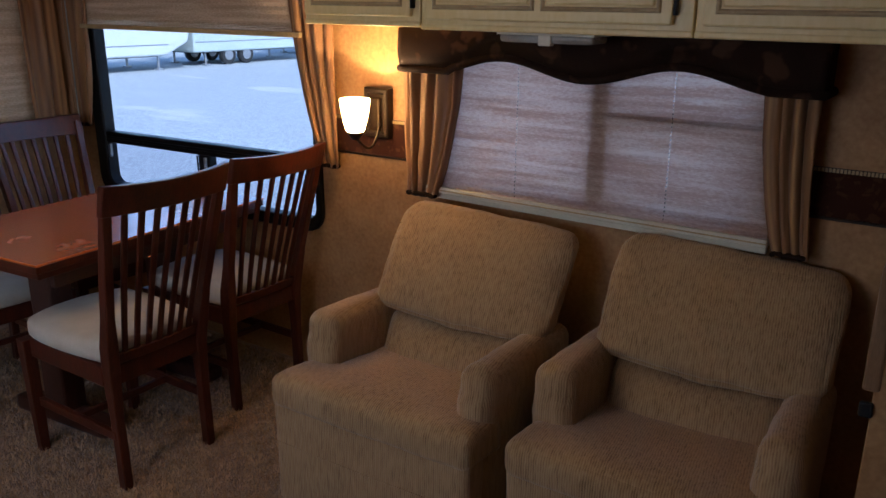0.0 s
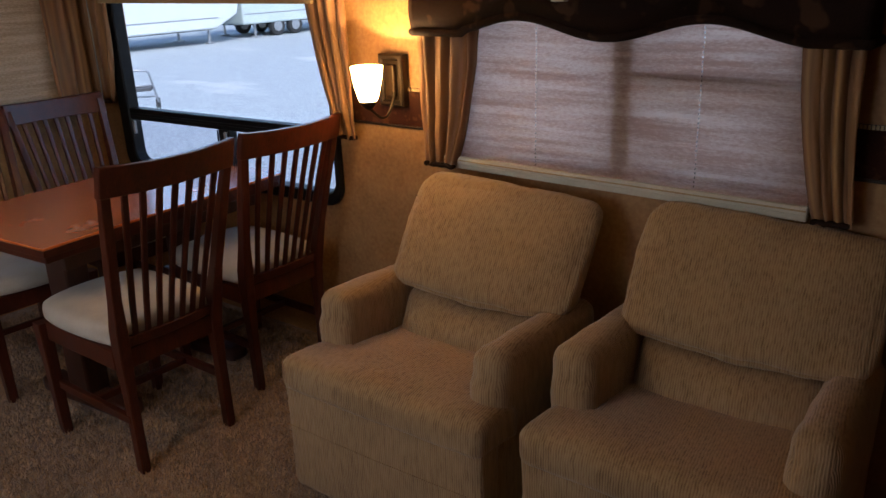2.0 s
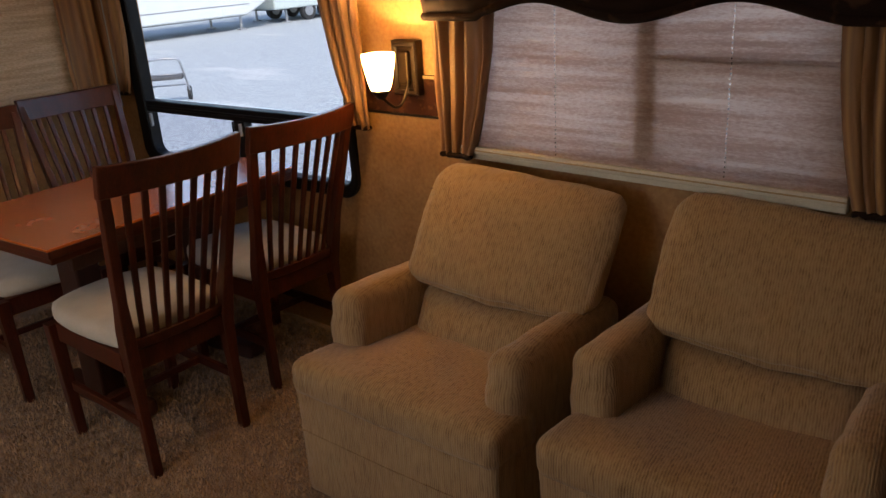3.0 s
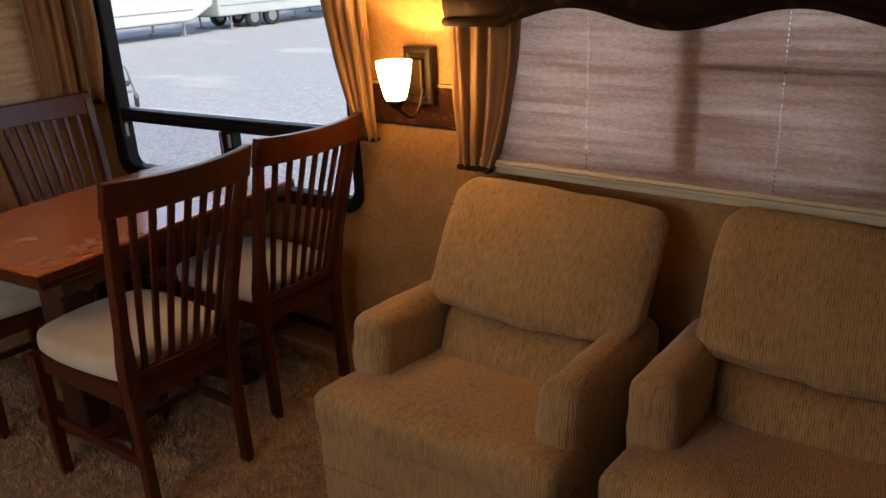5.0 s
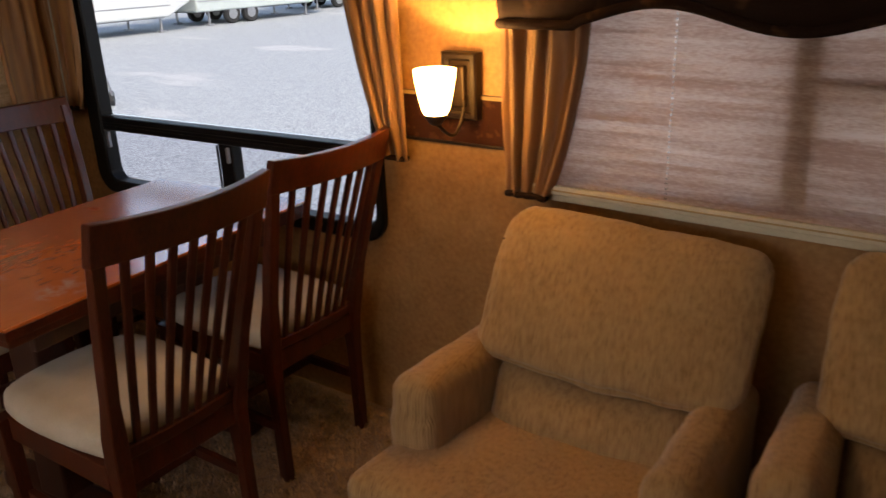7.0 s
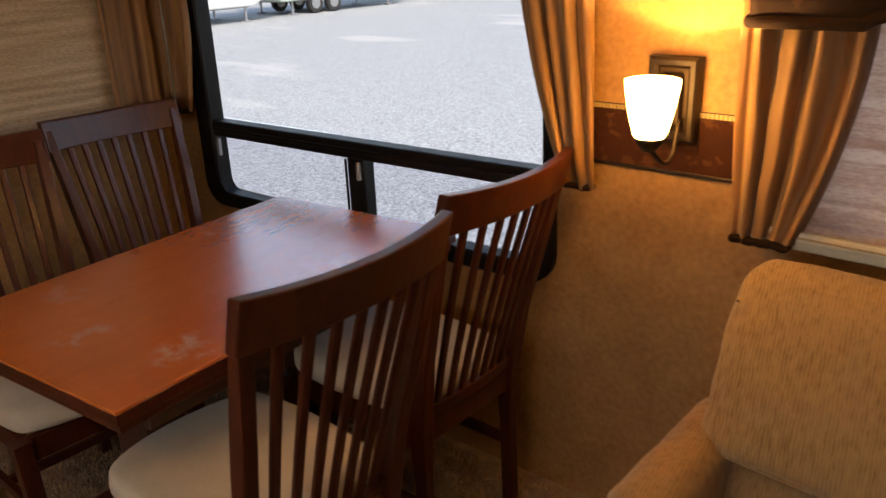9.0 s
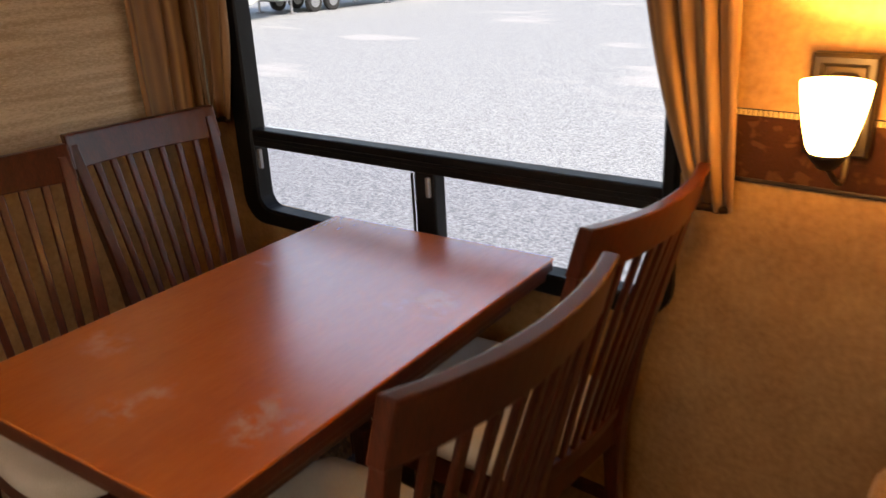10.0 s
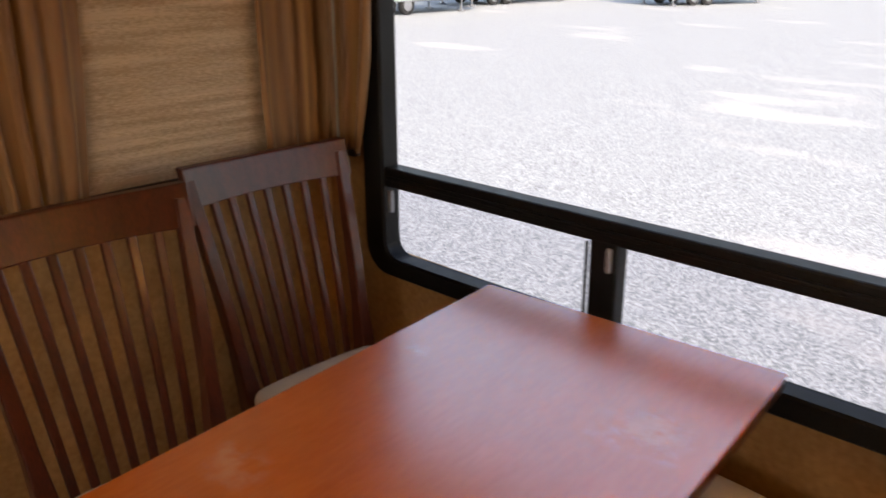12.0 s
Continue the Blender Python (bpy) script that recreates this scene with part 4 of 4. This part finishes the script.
# ---------------------------------------------------------------- dining chairs
def dining_chair(loc, turn, label):
    """Slat-back chair; its front looks along +y."""
    t = thing("dining_chair", loc, label, "chair", "chairs round the table", turn=turn)
    back_y0, lean = -0.215, 0.142

    def post_y(z):
        return back_y0 if z < 0.42 else back_y0 - lean * ((z - 0.42) / 0.61) ** 1.15 + 0.0

    def post_x(z):
        return 0.171 + 0.044 * max(0, (z - 0.42) / 0.61)
    for s in (-1, 1):
        st = [((s * post_x(z), post_y(z) - (0.012 * (1 - z / 0.42) if z < 0.42 else 0), z), 0.0155 + (0.004 if 0.3 < z < 0.6 else 0), (0.018 if z < 0.75 else 0.018 - 0.008 * (z - 0.75) / 0.25) + (0.006 if 0.3 < z < 0.6 else 0))
              for z in (0.0, 0.12, 0.25, 0.40, 0.50, 0.60, 0.70, 0.80, 0.90, 1.0)]
        part("back_post", bar(st), M_CHERRY, t)
        st = [((s * (0.195 - 0.01 * (1 - z / 0.42)), 0.218, z), 0.016 + 0.006 * z / 0.42, 0.016 + 0.006 * z / 0.42) for z in (0.0, 0.15, 0.3, 0.425)]
        part("front_leg", bar(st), M_CHERRY, t)
        part("side_apron", box((s * 0.182 - 0.011, -0.20, 0.362), (s * 0.182 + 0.011, 0.20, 0.428), 0.003), M_CHERRY, t)
        part("side_stretcher", box((s * 0.179 - 0.009, -0.225, 0.175), (s * 0.179 + 0.009, 0.20, 0.205), 0.003), M_CHERRY, t)
    part("front_apron", box((-0.18, 0.207, 0.362), (0.18, 0.229, 0.428), 0.003), M_CHERRY, t)
    part("rear_apron", box((-0.165, -0.227, 0.362), (0.165, -0.205, 0.428), 0.003), M_CHERRY, t)
    part("cross_stretcher", box((-0.18, -0.02, 0.18), (0.18, 0.0, 0.203), 0.003), M_CHERRY, t)

    def bowed(z0, z1, half, bow, thick, end_drop=0.0):
        """A rail that bows backwards between the posts."""
        bm = bmesh.new()
        n = 16
        rings = []
        for i in range(n + 1):
            u = -1 + 2 * i / n
            x = half * u
            pts = []
            for z, d in ((z0, 0), (z1, 0), (z1, thick), (z0, thick)):
                y = post_y(z) - bow * (1 - u * u) - thick / 2 + d
                pts.append(bm.verts.new((x, y, z - end_drop * (1 - u * u) * (1 if z == z1 else 0))))
            rings.append(pts)
        for ra, rb in zip(rings, rings[1:]):
            for k in range(4):
                bm.faces.new((ra[k], ra[(k + 1) % 4], rb[(k + 1) % 4], rb[k]))
        bm.faces.new(rings[0])
        bm.faces.new(rings[-1][::-1])
        bmesh.ops.recalc_face_normals(bm, faces=bm.faces)
        sharp = [e for e in bm.edges if len(e.link_faces) == 2 and e.calc_face_angle(0) > 0.7]
        bmesh.ops.bevel(bm, geom=sharp, offset=0.004, segments=2, profile=0.5, affect="EDGES")
        return bm
    part("top_rail", bowed(0.936, 1.030, 0.2285, 0.034, 0.027, 0.008), M_CHERRY, t, "curved top rail")
    part("lower_rail", bowed(0.432, 0.468, 0.168, 0.014, 0.02), M_CHERRY, t)
    for k in range(7):
        u = -0.75 + 1.5 * k / 6
        st = []
        for z in (0.455, 0.58, 0.70, 0.82, 0.94):
            f = (z - 0.455) / 0.485
            x = u * (0.163 + 0.043 * f)
            bow = (0.014 + 0.020 * f) * (1 - u * u)
            st.append(((x, post_y(z) - bow, z), 0.0095 + 0.001 * f, 0.006))
        part("slat", bar(st), M_CHERRY, t)

    def seat_shape(q):
        f = (q.y + 0.22) / 0.45
        k = (1.0 - 0.09 * (1 - f)) * (1.0 - 0.05 * max(0.0, (f - 0.62) / 0.38) ** 2)
        k *= 1.0 - 0.09 * (q.x / 0.222) ** 2 * (q.y / 0.23) ** 2
        return (q.x * k, q.y * (1.0 - 0.10 * (q.x / 0.222) ** 4 * (q.y / 0.23) ** 2) + 0.035 * (1 - (q.x / 0.22) ** 2) * max(0.0, min(1.0, (q.y - 0.02) / 0.2)), q.z)
    part("seat", cushion((-0.222, -0.224, 0.432), (0.222, 0.228, 0.500), 0.030, (0, 0, 0.016), 12, seat_shape), M_SEAT, t, "cream upholstered seat pad", True)
    return t


# forward is +y of the chair; 90 degrees turns it to face -x
CH_A = dining_chair((-1.922, 1.022, 0), 90.0, "dark cherry slat-back dining chair pulled out from the table")
CH_B = tagged(copy_thing(CH_A, pose(-2.022, 1.598, 0, 0, 0, 89.0) @ Matrix.Diagonal((1, 1, 0.98, 1))), "dark cherry slat-back dining chair beside the window")
CH_C = tagged(copy_thing(CH_A, pose(-2.812, 1.527, 0, 0, 0, -91.5) @ Matrix.Diagonal((1, 1, 0.968, 1))), "dark cherry slat-back dining chair in the corner by the window")
CH_D = tagged(copy_thing(CH_A, pose(-2.725, 1.024, 0, 0, 0, -92.0) @ Matrix.Diagonal((1, 1, 0.968, 1))), "dark cherry slat-back dining chair against the shaded end wall")


# ---------------------------------------------------------------- recliners
def recliner(loc, turn, label):
    """Upholstered glider; its front looks along -y."""
    t = thing("recliner", loc, label, "armchair", "matching recliners", turn=turn)
    W = 0.37

    def skirt(q):
        f = q.z / 0.40
        return (q.x * (0.97 + 0.03 * f), q.y, q.z)
    part("front_panel", cushion((-0.350, -0.366, 0.012), (0.350, -0.27, 0.425), 0.022, (0, 0.004, 0), 20, skirt, 0.003), M_CHENILLE, t, "upholstered footrest panel", True)
    part("panel_seam", tube([(-0.34, -0.3705, 0.235), (0.0, -0.3735, 0.233), (0.34, -0.3705, 0.235)], 0.0020, 6), M_CHENILLE, t, "sewn seam across the footrest")
    part("base", cushion((-0.345, -0.29, 0.03), (0.345, 0.26, 0.34), 0.03, n=8), M_CHENILLE, t, "", True)

    def sink(q):
        f = (q.y + 0.38) / 0.6
        z = q.z - 0.066 * f - 0.010 * max(0.0, (-0.32 - q.y) / 0.06)
        k = 1.0 if q.y < -0.19 else 0.735 + 0.265 * max(0, 1 - (q.y + 0.19) / 0.02)
        return (q.x * k, q.y, z)
    part("seat_cushion", cushion((-0.354, -0.374, 0.355), (0.354, 0.20, 0.466), 0.034, (0, 0.006, 0.014), 26, sink, 0.004), M_CHENILLE, t, "", True)
    for s, ac, aw, front, top in ((-1, -0.3085, 0.0615, -0.205, 0.607), (1, 0.290, 0.056, -0.268, 0.594)):
        def arm_shape(q, s=s):
            f = (q.y + 0.20) / 0.52
            z = q.z - (0.035 * f if q.z > 0.3 else 0)
            return (q.x - s * 0.012 * (1 - q.z / 0.6), q.y + (0.015 if q.z > 0.5 and q.y < -0.15 else 0), z)
        part("armrest", cushion((ac - aw, front, 0.04), (ac + aw, 0.30, top), 0.048, (0.006, 0.005, 0.006), 20, arm_shape, 0.004), M_CHENILLE, t, "", True)

    def lean(q):
        f = (q.z - 0.40)
        return (q.x, q.y + 0.40 * f, q.z)
    part("lumbar_cushion", cushion((-0.250, 0.036, 0.362), (0.240, 0.20, 0.552), 0.058, (0.0, 0.055, 0.008), 22, lean, 0.005), M_CHENILLE, t, "", True)

    def back_shape(q):
        f = max(0.0, min(1.0, (q.z - 0.56) / 0.32))
        k = 1.0
        thin = (q.y - 0.115) * (1 - 0.30 * f) + 0.115
        sag = 0.012 * (1 - ((q.x - 0.02) / 0.33) ** 2) * (1 - f)
        return (q.x * k, thin + 0.68 * (q.z - 0.57), q.z - sag - 0.030 * f * (q.x + 0.30) / 0.65)
    part("back_cushion", cushion((-0.308, 0.065, 0.556), (0.332, 0.195, 0.876), 0.050, (0.008, 0.034, 0.008), 28, back_shape, 0.006), M_CHENILLE, t, "overstuffed head cushion", True)
    part("back_shell", cushion((-0.285, 0.20, 0.12), (0.285, 0.262, 0.80), 0.028, n=10, shape=lambda q: (q.x, q.y + 0.50 * max(0, q.z - 0.52), q.z)), M_CHENILLE, t, "", True)
    # crease in the head cushion, its shade added as a thin dark strip
    part("crease_strip", box((-0.308, 0.252, 0.807), (-0.286, 0.270, 0.8105), 0.001, 1), M_CHENILLE_DARK, t, "small dark strip standing for a crease line")
    return t


R_A = recliner((-0.892, 1.442, 0), 1.2, "taupe ribbed chenille recliner beside the dining chairs")
R_B = tagged(copy_thing(R_A, pose(-0.118, 1.510, 0, 0, 0, 1.0) @ Matrix.Diagonal((1, 1, 0.97, 1))), "taupe ribbed chenille recliner below the shaded window")
R_A.matrix_basis = R_A.matrix_basis @ Matrix.Diagonal((1, 1, 0.975, 1))
for child in list(R_B.children):
    if child.name.startswith("crease_strip"):
        bpy.data.objects.remove(child)


# ---------------------------------------------------------------- outside
def trailer(loc, turn, length, body_mat, label):
    """Parked travel trailer; its long side lies along x, nose at +x."""
    t = thing("travel_trailer", loc, label, "trailer", "parked trailers", turn=turn)
    bm = bmesh.new()
    prof = [(-length / 2, 0.50), (length / 2 - 1.1, 0.50), (length / 2 - 0.15, 0.95), (length / 2, 1.5), (length / 2 - 0.05, 2.6), (length / 2 - 0.5, 3.15), (-length / 2, 3.2)]
    a = [bm.verts.new((x, -1.2, z)) for x, z in prof]
    b = [bm.verts.new((x, 1.2, z)) for x, z in prof]
    bm.faces.new(a)
    bm.faces.new(b[::-1])
    for i in range(len(prof)):
        j = (i + 1) % len(prof)
        bm.faces.new((a[i], b[i], b[j], a[j]))
    bmesh.ops.recalc_face_normals(bm, faces=bm.faces)
    bmesh.ops.bevel(bm, geom=bm.edges[:], offset=0.07, segments=3, profile=0.5, affect="EDGES")
    body = part("body", bm, body_mat, t)
    part("skirt_line", box((-length / 2 + 0.1, -1.208, 0.86), (length / 2 - 1.0, -1.196, 0.90), 0.003), M_STEEL, body)
    for x in (-length / 2 + 1.2, 0.6):
        part("window", box((x, -1.214, 1.65), (x + 1.3, -1.19, 2.3), 0.01), M_BLACK, body)
    part("chassis", box((-length / 2 + 0.2, -0.9, 0.46), (length / 2 - 1.1, 0.9, 0.64), 0.02), M_UNDER, t)
    for x in (-length * 0.26, -length * 0.26 + 0.9):
        for y in (-1.05, 1.05):
            bm = bmesh.new()
            bmesh.ops.create_cone(bm, cap_ends=True, segments=24, radius1=0.36, radius2=0.36, depth=0.22)
            bmesh.ops.bevel(bm, geom=[e for e in bm.edges if e.calc_length() < 0.15], offset=0.03, segments=2, affect="EDGES")
            bm.transform(pose(x, y, 0.36, 90))
            w = part("wheel", bm, M_RUBBER, t)
            bm = bmesh.new()
            bmesh.ops.create_cone(bm, cap_ends=True, segments=18, radius1=0.2, radius2=0.2, depth=0.235)
            bm.transform(pose(x, y, 0.36, 90))
            part("rim", bm, M_STEEL, w)
    for x in (-length / 2 + 0.7, length / 2 - 1.3):
        for y in (-0.95, 0.95):
            j = part("jack", tube([(x, y, 0.05), (x, y, 0.62)], 0.045), M_STEEL, t)
            part("pad", box((x - 0.12, y - 0.12, 0.0), (x + 0.12, y + 0.12, 0.06), 0.01), M_STEEL, j)
    return t


GZ = -0.95
trailer((-25.4, 14.3, GZ), 88, 11.0, M_TRAILER, "white travel trailer on jacks parked across the lot")
trailer((-25.6, 23.8, GZ), 88, 7.0, M_TRAILER2, "pale grey-green travel trailer parked across the lot")
trailer((-27.0, 31.9, GZ), 86, 8.0, M_TRAILER, "white travel trailer parked further along the lot")
trailer((-20.25, 38.6, GZ), 73, 7.5, M_TRAILER2, "pale grey-green travel trailer parked at the lot edge")


def hand_truck(loc, turn):
    t = thing("hand_truck", loc, "grey steel tube hand truck standing on the lot", "hand truck", turn=turn)
    pts = [(-0.36, 0.16, 0.12), (-0.33, 0.02, 0.72), (-0.29, 0.0, 0.78), (0.0, -0.01, 0.80), (0.27, 0.0, 0.78), (0.31, 0.02, 0.72), (0.40, 0.10, 0.20), (0.36, 0.16, 0.10)]
    part("handle_loop", tube(pts, 0.021), M_STEEL, t, "", True)
    for z in (0.3, 0.5):
        part("cross_bar", tube([(-0.345, 0.09, z), (0.345, 0.09, z)], 0.014), M_STEEL, t, "", True)
    part("shelf", box((-0.34, -0.16, 0.43), (0.33, 0.10, 0.49), 0.01), M_UNDER, t)
    part("toe_plate", box((-0.34, -0.15, 0.0), (0.34, 0.16, 0.012), 0.003), M_STEEL, t)
    for s in (-1, 1):
        bm = bmesh.new()
        bmesh.ops.create_cone(bm, cap_ends=True, segments=20, radius1=0.13, radius2=0.13, depth=0.06)
        bm.transform(pose(s * 0.38, 0.2, 0.13, 0, 90))
        part("wheel", bm, M_RUBBER, t)


hand_truck((-13.15, 8.18, GZ), 50)
carpet_pile()
